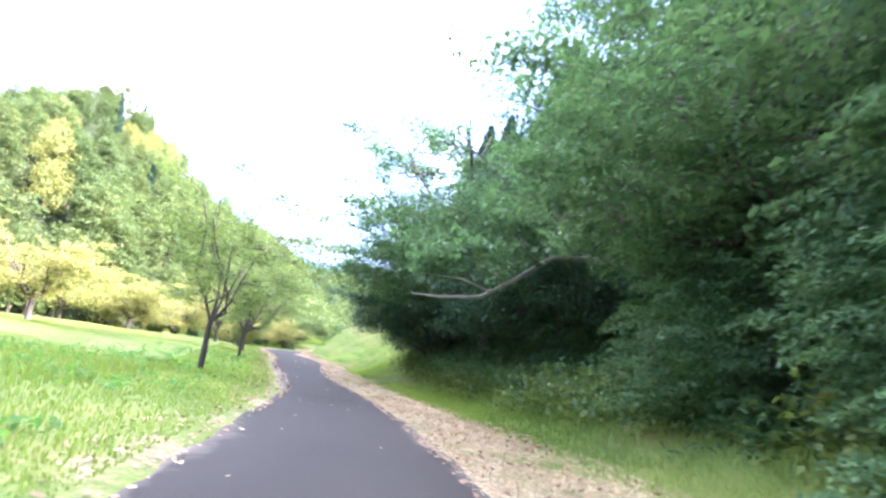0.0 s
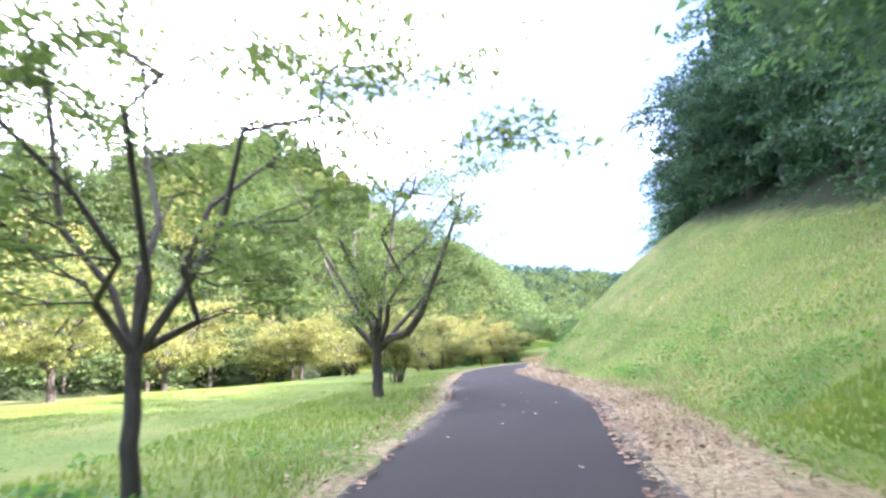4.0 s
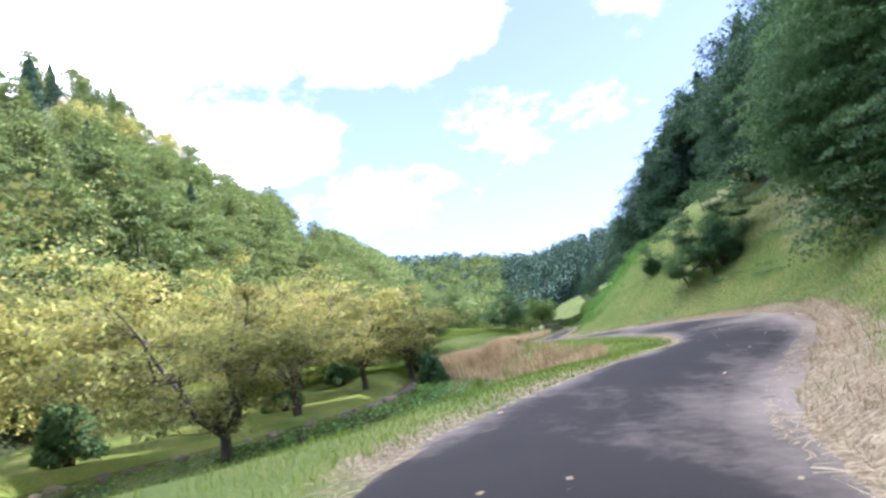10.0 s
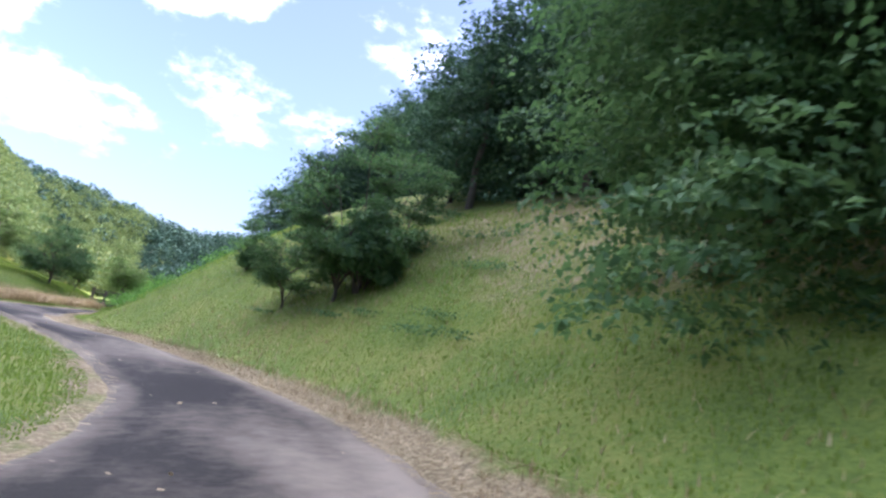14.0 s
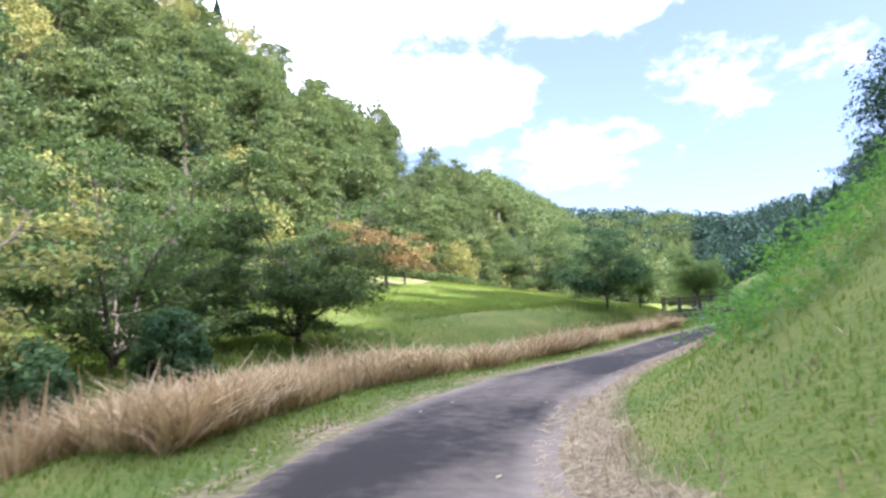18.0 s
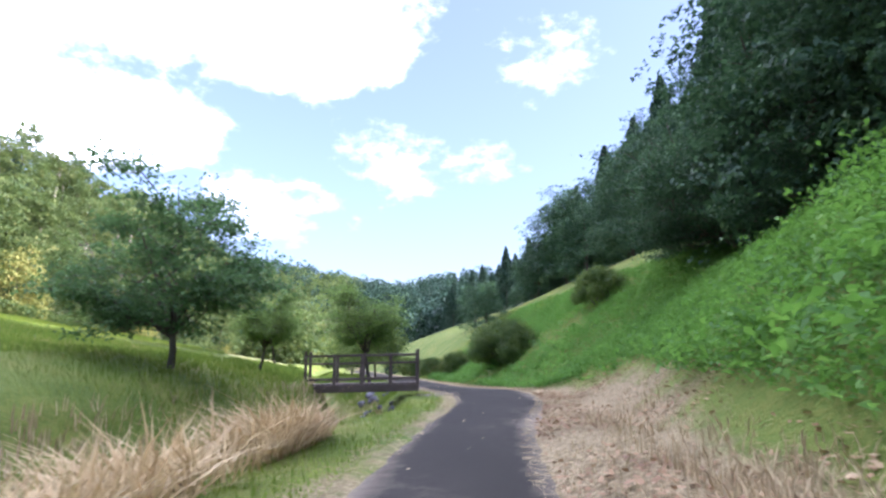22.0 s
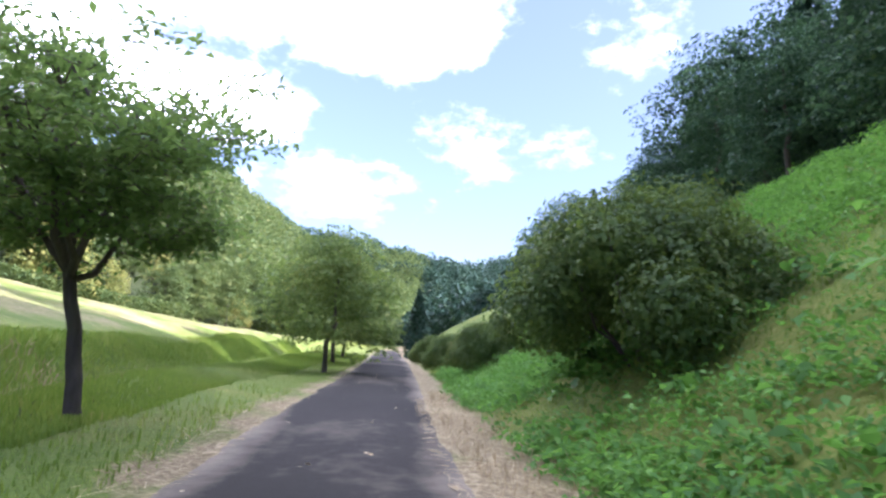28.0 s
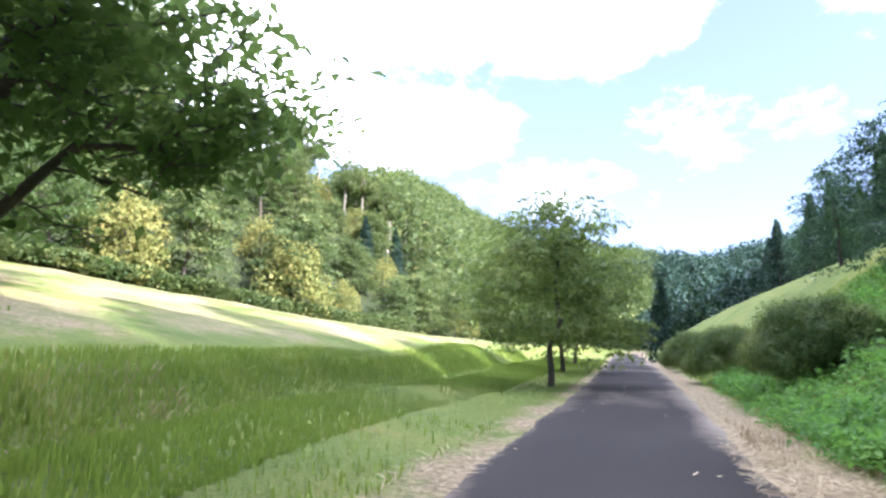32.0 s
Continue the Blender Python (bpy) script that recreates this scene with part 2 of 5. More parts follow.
def noise_node(n, l, scale, detail=3.0, rough=0.5, co=None):
    t = n.new("ShaderNodeTexNoise")
    t.inputs["Scale"].default_value, t.inputs["Detail"].default_value, t.inputs["Roughness"].default_value = scale, detail, rough
    if co is None:
        co = n.new("ShaderNodeTexCoord").outputs["Object"]
    l.new(co, t.inputs["Vector"])
    return t.outputs[0]


def leaf_material(name, stops, through_light=0.35, tint=(0.3, 0.42, 0.06)):
    """Leaves: colour by leaf and by tree, a little gloss, light shining through."""
    m, n, l = nodes_of(name)
    out = n.new("ShaderNodeOutputMaterial")
    geo, ob = n.new("ShaderNodeNewGeometry"), n.new("ShaderNodeObjectInfo")
    big = noise_node(n, l, 0.55, 2.0)
    v = math_node(n, l, "MULTIPLY", geo.outputs["Random Per Island"], 0.55)
    v = math_node(n, l, "ADD", v, math_node(n, l, "MULTIPLY", ob.outputs["Random"], 0.2))
    v = math_node(n, l, "ADD", v, math_node(n, l, "MULTIPLY", math_node(n, l, "SUBTRACT", big, 0.4), 1.2), True)
    r = ramp_node(n, stops)
    l.new(v, r.inputs[0])
    b = n.new("ShaderNodeBsdfPrincipled")
    b.inputs["Roughness"].default_value = 0.6
    b.inputs["Specular IOR Level"].default_value = 0.16
    l.new(r.outputs[0], b.inputs["Base Color"])
    tr = n.new("ShaderNodeBsdfTranslucent")
    l.new(mix_node(n, l, 0.5, r.outputs[0], tint), tr.inputs[0])
    mx = n.new("ShaderNodeMixShader")
    mx.inputs[0].default_value = through_light
    l.new(b.outputs[0], mx.inputs[1])
    l.new(tr.outputs[0], mx.inputs[2])
    l.new(mx.outputs[0], out.inputs[0])
    return m


def plain_material(name, a, b, scale, rough=0.8, bump=0.3, bump_scale=None, stretch=(1, 1, 1), detail=5.0):
    m, n, l = nodes_of(name)
    out, p = n.new("ShaderNodeOutputMaterial"), n.new("ShaderNodeBsdfPrincipled")
    co = n.new("ShaderNodeTexCoord")
    mp = n.new("ShaderNodeMapping")
    mp.inputs["Scale"].default_value = stretch
    l.new(co.outputs["Object"], mp.inputs[0])
    f1 = noise_node(n, l, scale, detail, 0.6, mp.outputs[0])
    f2 = noise_node(n, l, scale * 0.13, 2.0, 0.5, mp.outputs[0])
    ob = n.new("ShaderNodeObjectInfo")
    f = math_node(n, l, "ADD", math_node(n, l, "MULTIPLY", f1, 0.6), math_node(n, l, "MULTIPLY", f2, 0.5))
    f = math_node(n, l, "ADD", f, math_node(n, l, "MULTIPLY", math_node(n, l, "SUBTRACT", ob.outputs["Random"], 0.5), 0.15))
    r = ramp_node(n, [(0.35, a), (0.75, b)])
    l.new(f, r.inputs[0])
    l.new(r.outputs[0], p.inputs["Base Color"])
    p.inputs["Roughness"].default_value = rough
    bp = n.new("ShaderNodeBump")
    bp.inputs["Strength"].default_value, bp.inputs["Distance"].default_value = bump, 0.02
    l.new(noise_node(n, l, bump_scale or scale * 3, 6.0, 0.6, mp.outputs[0]), bp.inputs["Height"])
    l.new(bp.outputs[0], p.inputs["Normal"])
    l.new(p.outputs[0], out.inputs[0])
    return m


LEAF_CHERRY = leaf_material("cherry_leaf", [(0.0, (0.06, 0.105, 0.04)), (0.45, (0.115, 0.175, 0.06)), (0.8, (0.2, 0.24, 0.08)), (1.0, (0.3, 0.26, 0.1))], 0.42)
LEAF_YELLOW = leaf_material("yellowing_leaf", [(0.0, (0.085, 0.13, 0.04)), (0.4, (0.175, 0.21, 0.06)), (0.8, (0.33, 0.31, 0.095)), (1.0, (0.46, 0.31, 0.12))], 0.42, (0.46, 0.43, 0.11))
LEAF_ORANGE = leaf_material("orange_leaf", [(0.0, (0.16, 0.13, 0.05)), (0.6, (0.3, 0.2, 0.08)), (1.0, (0.42, 0.25, 0.1))], 0.3, (0.4, 0.28, 0.1))
LEAF_MAPLE = leaf_material("maple_leaf", [(0.0, (0.045, 0.1, 0.03)), (0.5, (0.09, 0.165, 0.045)), (0.85, (0.15, 0.215, 0.06)), (1.0, (0.22, 0.25, 0.08))], 0.45, (0.28, 0.42, 0.08))
LEAF_DARK = leaf_material("dark_leaf", [(0.0, (0.016, 0.046, 0.032)), (0.5, (0.04, 0.088, 0.052)), (0.85, (0.075, 0.135, 0.064)), (1.0, (0.12, 0.175, 0.07))], 0.27, (0.12, 0.24, 0.08))
LEAF_BROAD = leaf_material("broad_leaf", [(0.0, (0.026, 0.066, 0.034)), (0.5, (0.064, 0.135, 0.056)), (0.85, (0.12, 0.2, 0.075)), (1.0, (0.17, 0.24, 0.085))], 0.34, (0.18, 0.34, 0.09))
LEAF_OLIVE = leaf_material("olive_leaf", [(0.0, (0.03, 0.062, 0.02)), (0.5, (0.06, 0.105, 0.034)), (0.85, (0.12, 0.16, 0.05)), (1.0, (0.22, 0.2, 0.06))], 0.34, (0.18, 0.28, 0.06))
LEAF_WOOD = leaf_material("hill_leaf", [(0.0, (0.026, 0.056, 0.024)), (0.4, (0.07, 0.11, 0.04)), (0.75, (0.135, 0.17, 0.056)), (1.0, (0.24, 0.23, 0.075))], 0.36, (0.2, 0.29, 0.07))
LEAF_CEDAR = leaf_material("cedar_needle", [(0.0, (0.014, 0.038, 0.032)), (0.6, (0.03, 0.07, 0.05)), (1.0, (0.065, 0.11, 0.06))], 0.15, (0.1, 0.18, 0.09))
LEAF_BUSH = leaf_material("bush_leaf", [(0.0, (0.032, 0.07, 0.02)), (0.5, (0.062, 0.11, 0.03)), (0.85, (0.12, 0.155, 0.045)), (1.0, (0.24, 0.19, 0.07))], 0.3)
LEAF_WEED = leaf_material("weed_leaf", [(0.0, (0.032, 0.1, 0.02)), (0.5, (0.075, 0.18, 0.033)), (1.0, (0.155, 0.27, 0.055))], 0.4, (0.22, 0.48, 0.06))
GRASS = leaf_material("grass_blade", [(0.0, (0.08, 0.145, 0.026)), (0.5, (0.135, 0.21, 0.036)), (0.85, (0.21, 0.26, 0.055)), (1.0, (0.34, 0.3, 0.12))], 0.38, (0.3, 0.42, 0.05))
STRAW = leaf_material("dry_straw", [(0.0, (0.15, 0.112, 0.056)), (0.5, (0.33, 0.26, 0.138)), (1.0, (0.55, 0.46, 0.275))], 0.25, (0.5, 0.38, 0.24))
REED = leaf_material("dry_reed", [(0.0, (0.2, 0.135, 0.06)), (0.4, (0.42, 0.31, 0.15)), (0.85, (0.62, 0.5, 0.28)), (1.0, (0.22, 0.27, 0.09))], 0.25, (0.55, 0.42, 0.2))
LEAF_FALLEN = leaf_material("fallen_leaf", [(0.0, (0.14, 0.08, 0.045)), (0.6, (0.3, 0.19, 0.1)), (1.0, (0.48, 0.36, 0.22))], 0.1, (0.3, 0.18, 0.08))
BARK = plain_material("bark", (0.035, 0.028, 0.022), (0.12, 0.1, 0.08), 7.0, 0.9, 0.8, 22.0, (1, 1, 0.35))
BARK_PALE = plain_material("pale_bark", (0.16, 0.14, 0.11), (0.34, 0.31, 0.26), 7.0, 0.9, 0.6, 22.0, (1, 1, 0.35))
TIMBER = plain_material("weathered_timber", (0.05, 0.038, 0.03), (0.13, 0.1, 0.085), 5.0, 0.85, 0.5, 30.0, (1, 6, 6))
MUD_STONE = plain_material("muddy_stone", (0.07, 0.055, 0.035), (0.2, 0.165, 0.11), 6.0, 0.9, 0.6)
STONE = plain_material("stone", (0.05, 0.052, 0.055), (0.15, 0.15, 0.165), 6.0, 0.85, 0.6)


def ground_material():
    """Turf, straw and dark green-brown ground, by the two shares stored on the ground."""
    m, n, l = nodes_of("turf")
    out, p = n.new("ShaderNodeOutputMaterial"), n.new("ShaderNodeBsdfPrincipled")
    co = n.new("ShaderNodeTexCoord").outputs["Object"]
    f1, f2, f3 = noise_node(n, l, 14.0, 5.0, 0.65, co), noise_node(n, l, 0.5, 4.0, 0.6, co), noise_node(n, l, 3.0, 4.0, 0.6, co)
    f = math_node(n, l, "ADD", math_node(n, l, "MULTIPLY", f1, 0.45), math_node(n, l, "MULTIPLY", f2, 0.55))
    g = ramp_node(n, [(0.3, (0.05, 0.088, 0.018)), (0.46, (0.105, 0.155, 0.028)), (0.58, (0.165, 0.185, 0.042)), (0.72, (0.27, 0.22, 0.1))])
    l.new(f, g.inputs[0])
    s = ramp_node(n, [(0.3, (0.12, 0.095, 0.052)), (0.5, (0.25, 0.2, 0.112)), (0.7, (0.44, 0.37, 0.225))])
    l.new(f1, s.inputs[0])
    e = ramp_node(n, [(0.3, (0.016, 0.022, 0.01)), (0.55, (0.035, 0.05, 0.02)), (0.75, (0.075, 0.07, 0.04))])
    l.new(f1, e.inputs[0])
    dry, bare = n.new("ShaderNodeAttribute"), n.new("ShaderNodeAttribute")
    dry.attribute_name, bare.attribute_name = "dry", "bare"
    k = math_node(n, l, "ADD", dry.outputs["Fac"], math_node(n, l, "MULTIPLY", math_node(n, l, "SUBTRACT", f3, 0.5), 0.7))
    k = math_node(n, l, "ADD", k, math_node(n, l, "MULTIPLY", math_node(n, l, "SUBTRACT", f2, 0.5), 0.9))
    k = math_node(n, l, "MULTIPLY", math_node(n, l, "SUBTRACT", k, 0.3), 2.2, True)
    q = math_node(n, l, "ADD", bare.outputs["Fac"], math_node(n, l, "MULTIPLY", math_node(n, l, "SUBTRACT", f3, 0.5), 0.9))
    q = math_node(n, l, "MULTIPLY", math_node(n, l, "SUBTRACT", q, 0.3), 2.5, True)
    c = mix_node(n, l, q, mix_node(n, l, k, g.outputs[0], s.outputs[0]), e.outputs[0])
    l.new(c, p.inputs["Base Color"])
    p.inputs["Roughness"].default_value = 0.95
    p.inputs["Specular IOR Level"].default_value = 0.15
    b = n.new("ShaderNodeBump")
    b.inputs["Strength"].default_value, b.inputs["Distance"].default_value = 0.9, 0.08
    l.new(f1, b.inputs["Height"])
    l.new(b.outputs[0], p.inputs["Normal"])
    l.new(p.outputs[0], out.inputs[0])
    return m


def asphalt_material():
    m, n, l = nodes_of("asphalt")
    out, p = n.new("ShaderNodeOutputMaterial"), n.new("ShaderNodeBsdfPrincipled")
    co = n.new("ShaderNodeTexCoord").outputs["Object"]
    mp = n.new("ShaderNodeMapping")
    mp.inputs["Scale"].default_value = (1.0, 0.45, 1.0)
    l.new(co, mp.inputs[0])
    f1, f2, f3 = noise_node(n, l, 90.0, 3.0, 0.7, co), noise_node(n, l, 0.38, 4.0, 0.55, mp.outputs[0]), noise_node(n, l, 5.0, 5.0, 0.65, co)
    a = ramp_node(n, [(0.3, (0.014, 0.013, 0.0107)), (0.7, (0.04, 0.037, 0.03))])
    l.new(math_node(n, l, "ADD", math_node(n, l, "MULTIPLY", f1, 0.5), math_node(n, l, "MULTIPLY", f2, 0.5)), a.inputs[0])
    dust = n.new("ShaderNodeAttribute")
    dust.attribute_name = "dry"
    k = math_node(n, l, "ADD", dust.outputs["Fac"], math_node(n, l, "MULTIPLY", math_node(n, l, "SUBTRACT", f2, 0.5), 1.6))
    k = math_node(n, l, "MULTIPLY", math_node(n, l, "SUBTRACT", math_node(n, l, "ADD", k, math_node(n, l, "MULTIPLY", math_node(n, l, "SUBTRACT", f3, 0.5), 0.45)), 0.29), 1.6, True)
    l.new(mix_node(n, l, k, a.outputs[0], (0.23, 0.195, 0.145)), p.inputs["Base Color"])
    p.inputs["Roughness"].default_value = 0.93
    p.inputs["Specular IOR Level"].default_value = 0.14
    b = n.new("ShaderNodeBump")
    b.inputs["Strength"].default_value, b.inputs["Distance"].default_value = 0.5, 0.01
    l.new(f1, b.inputs["Height"])
    l.new(b.outputs[0], p.inputs["Normal"])
    l.new(p.outputs[0], out.inputs[0])
    return m


def water_material():
    m, n, l = nodes_of("pond_water")
    out, p = n.new("ShaderNodeOutputMaterial"), n.new("ShaderNodeBsdfPrincipled")
    f = noise_node(n, l, 0.6, 4.0)
    r = ramp_node(n, [(0.35, (0.03, 0.045, 0.02)), (0.7, (0.09, 0.12, 0.04))])
    l.new(f, r.inputs[0])
    l.new(r.outputs[0], p.inputs["Base Color"])
    p.inputs["Roughness"].default_value = 0.08
    p.inputs["IOR"].default_value = 1.33
    b = n.new("ShaderNodeBump")
    b.inputs["Strength"].default_value, b.inputs["Distance"].default_value = 0.15, 0.02
    l.new(noise_node(n, l, 6.0, 3.0), b.inputs["Height"])
    l.new(b.outputs[0], p.inputs["Normal"])
    l.new(p.outputs[0], out.inputs[0])
    return m


TURF, ASPHALT, WATER = ground_material(), asphalt_material(), water_material()


# ---- mesh helpers ----
def mesh_of(name, verts, faces, mat, smooth=False, attrs=()):
    """A mesh from arrays: verts (n, 3), faces (m, k) of one size or a list of such arrays."""
    me = bpy.data.meshes.new(name)
    blocks = [np.asarray(f, np.int32) for f in (faces if isinstance(faces, list) else [faces]) if len(f)]
    verts = np.asarray(verts, np.float32)
    me.vertices.add(len(verts))
    me.vertices.foreach_set("co", verts.ravel())
    loops = np.concatenate([b.ravel() for b in blocks])
    sizes = np.concatenate([np.full(len(b), b.shape[1], np.int32) for b in blocks])
    me.loops.add(len(loops))
    me.loops.foreach_set("vertex_index", loops)
    me.polygons.add(len(sizes))
    me.polygons.foreach_set("loop_start", np.concatenate([[0], np.cumsum(sizes)[:-1]]).astype(np.int32))
    me.polygons.foreach_set("loop_total", sizes)
    if smooth:
        me.polygons.foreach_set("use_smooth", np.ones(len(sizes), bool))
    for key, values in attrs:
        me.attributes.new(key, "FLOAT", "POINT").data.foreach_set("value", np.asarray(values, np.float32))
    me.materials.append(mat)
    me.update(calc_edges=True)
    return me


def part(name, data, mat, parent, label=""):
    """One mesh object under a thing or a part, from a bmesh or a mesh."""
    if isinstance(data, bmesh.types.BMesh):
        me = bpy.data.meshes.new(name)
        data.to_mesh(me)
        data.free()
        me.materials.append(mat)
    else:
        me = data
    ob = new(name, me)
    ob.parent = parent
    return tagged(ob, label)


def thing(name, m, label, category, group=""):
    ob = new(name)
    ob.matrix_basis = m
    ob.empty_display_size = 0.2
    return tagged(ob, label, category, group)


def tubes(lines, sides=7):
    """Tapered tubes along lines of (points, radii), as verts and quads."""
    vs, fs, base = [], [], 0
    ring = np.arange(sides) * 2 * np.pi / sides
    for pts, rad in lines:
        pts, rad = np.asarray(pts, float), np.asarray(rad, float)
        way = np.gradient(pts, axis=0)
        way /= np.linalg.norm(way, axis=1, keepdims=True) + 1e-9
        side = np.cross(way, np.where(np.abs(way[:, :1]) < 0.9, [[1.0, 0, 0]], [[0, 1.0, 0]]))
        side /= np.linalg.norm(side, axis=1, keepdims=True) + 1e-9
        up = np.cross(way, side)
        v = pts[:, None] + rad[:, None, None] * (np.cos(ring)[None, :, None] * side[:, None] + np.sin(ring)[None, :, None] * up[:, None])
        vs.append(v.reshape(-1, 3))
        k, i = np.meshgrid(np.arange(len(pts) - 1), np.arange(sides), indexing="ij")
        a, b = base + k * sides + i, base + k * sides + (i + 1) % sides
        fs.append(np.stack([a, b, b + sides, a + sides], -1).reshape(-1, 4))
        base += len(pts) * sides
    return np.concatenate(vs), np.concatenate(fs)


def leaf_quads(rng, centres, size, wide=0.55, flat=0.5, face=None):
    """A pointed leaf at each place, turned at random; flat: how far they lie level; face: the way they look."""
    n = len(centres)
    nor = rng.normal(size=(n, 3))
    if face is None:
        nor[:, 2] = np.abs(nor[:, 2]) + flat * 2
    else:
        nor = nor * 0.42 + face + np.array([[0, 0, flat]])
    nor /= np.linalg.norm(nor, axis=1, keepdims=True)
    a = rng.normal(size=(n, 3))
    a -= (a * nor).sum(1, keepdims=True) * nor
    a /= np.linalg.norm(a, axis=1, keepdims=True) + 1e-9
    b = np.cross(nor, a)
    s = size * rng.uniform(0.6, 1.3, (n, 1))
    drop = np.array([[0, 0, -0.25]]) * s
    v = np.stack([centres - a * s * 0.5, centres + b * s * wide * 0.5 + nor * s * 0.08, centres + a * s * 0.5 + drop, centres - b * s * wide * 0.5 + nor * s * 0.08], 1)
    return v.reshape(-1, 3), np.arange(4 * n).reshape(n, 4)


def bent(rng, a, b, r0, r1, n=6, wob=0.08):
    """A wobbling line between two places, with its radii."""
    a, b = np.asarray(a, float), np.asarray(b, float)
    k = np.linspace(0, 1, n)[:, None]
    far = np.linalg.norm(b - a)
    off = rng.normal(size=(n, 3)) * wob * far * np.sin(k * np.pi)
    return a + (b - a) * k + off, r0 + (r1 - r0) * k[:, 0] ** 0.8


def branching(rng, height, fork, spread, limbs, twigs, radius, lean=(0, 0), rise=0.5):
    """Trunk, limbs (each a list of lines) and the thin lines that carry leaves."""
    top = np.array([lean[0], lean[1], fork])
    trunk = [bent(rng, (0, 0, -0.15), top, radius * 1.1, radius * 0.8, 7, 0.012)]
    trunk[0][1][0] *= 1.35
    wood, leafy = [], []
    for i in range(limbs):
        az = 2 * np.pi * (i + rng.uniform(-0.3, 0.3)) / limbs
        out = spread * rng.uniform(0.5, 0.9) * (0.35 if i == 0 else 1)
        end = top + np.array([np.cos(az) * out, np.sin(az) * out, (height - fork) * rng.uniform(rise, 0.92)])
        line, rad = bent(rng, top - (0, 0, 0.1 * rng.uniform()), end, radius * 0.55, radius * 0.12, 7, 0.07)
        limb = [(line, rad)]
        limb += side_shoots(rng, line, az, spread, twigs, radius, leafy)
        leafy.append(line[4:])
        wood.append(limb)
    return trunk, wood, leafy


def side_shoots(rng, line, az, spread, twigs, radius, leafy, sub=3):
    made = []
    for j in range(twigs):
        at = line[int(rng.uniform(0.3, 1.0) * (len(line) - 1))]
        a2 = az + rng.normal() * 0.9
        ln = spread * rng.uniform(0.22, 0.5)
        tip = at + np.array([np.cos(a2) * ln, np.sin(a2) * ln, ln * rng.uniform(-0.2, 0.6)])
        l2, r2 = bent(rng, at, tip, radius * 0.14, 0.006, 5, 0.08)
        made.append((l2, r2))
        leafy.append(l2[2:])
        for _ in range(sub):
            a3, ln3 = a2 + rng.normal() * 0.8, ln * rng.uniform(0.3, 0.7)
            s = l2[int(rng.integers(1, 5))]
            l3, r3 = bent(rng, s, s + np.array([np.cos(a3) * ln3, np.sin(a3) * ln3, ln3 * rng.uniform(-0.35, 0.35)]), 0.008, 0.003, 4, 0.06)
            made.append((l3, r3))
            leafy += [l3, l3[1:]]
    return made


def along(rng, lines, count, spread, sprays=0):
    """Places strewn along the given lines, in flat sprays where asked."""
    segs = np.concatenate([np.stack([l[:-1], l[1:]], 1) for l in lines])
    w = np.linalg.norm(segs[:, 1] - segs[:, 0], axis=1)
    m = sprays or count
    s = segs[rng.choice(len(segs), m, p=w / w.sum())]
    k = rng.uniform(0, 1, (m, 1))
    at = s[:, 0] * (1 - k) + s[:, 1] * k
    flat = 0.6
    if sprays:
        at = at[rng.integers(0, m, count)]
        flat = 0.35
    return at + rng.normal(size=(count, 3)) * np.array([spread, spread, spread * flat])


def broadleaf(name, seed, height, fork, spread, limbs, twigs, radius, leaves, size, leaf_mat, label, bark=None, cloud=0.12, lean=(0, 0), rise=0.5, extra=None, sprays=0):
    """A tree of trunk, limbs and a crown of single leaves, at the origin."""
    rng = np.random.default_rng(seed)
    trunk, wood, leafy = branching(rng, height, fork, spread, limbs, twigs, radius, lean, rise)
    if extra:
        extra(rng, wood, leafy)
    ob = thing(name, Matrix(), label, "tree")
    bark = bark or BARK
    part("trunk", mesh_of("trunk", *tubes(trunk, 10), bark, True), bark, ob)
    for limb in wood:
        bough = part("limb", mesh_of("limb", *tubes(limb[:1], 6), bark, True), bark, ob)
        if len(limb) > 1:
            tagged(part("branchlet", mesh_of("branchlet", *tubes(limb[1:], 4), bark, True), bark, bough), kind="stuff")
    part("crown", mesh_of("crown", *leaf_quads(rng, along(rng, leafy, leaves, cloud, sprays), size), leaf_mat), leaf_mat, ob)
    return ob


def lumps_crown(rng, lumps, leaves, size, hollow=0.72):
    """Leaf places on the outside of several overlapping lumps (x, y, z, radius), and the way out."""
    lumps = np.asarray(lumps, float)
    pick = rng.choice(len(lumps), leaves, p=lumps[:, 3] ** 2 / (lumps[:, 3] ** 2).sum())
    d = rng.normal(size=(leaves, 3))
    d /= np.linalg.norm(d, axis=1, keepdims=True)
    r = lumps[pick, 3:] * rng.uniform(hollow, 1.08, (leaves, 1)) * (1 + 0.16 * np.sin(d[:, :1] * 7 + d[:, 1:2] * 5 + pick[:, None]))
    return lumps[pick, :3] + d * r * np.array([1, 1, 0.85]), d


def clump_leaves(rng, lumps, leaves, size, hollow, wide, flat):
    at, out = lumps_crown(rng, lumps, leaves, size, hollow)
    return leaf_quads(rng, at, size, wide, flat, out)


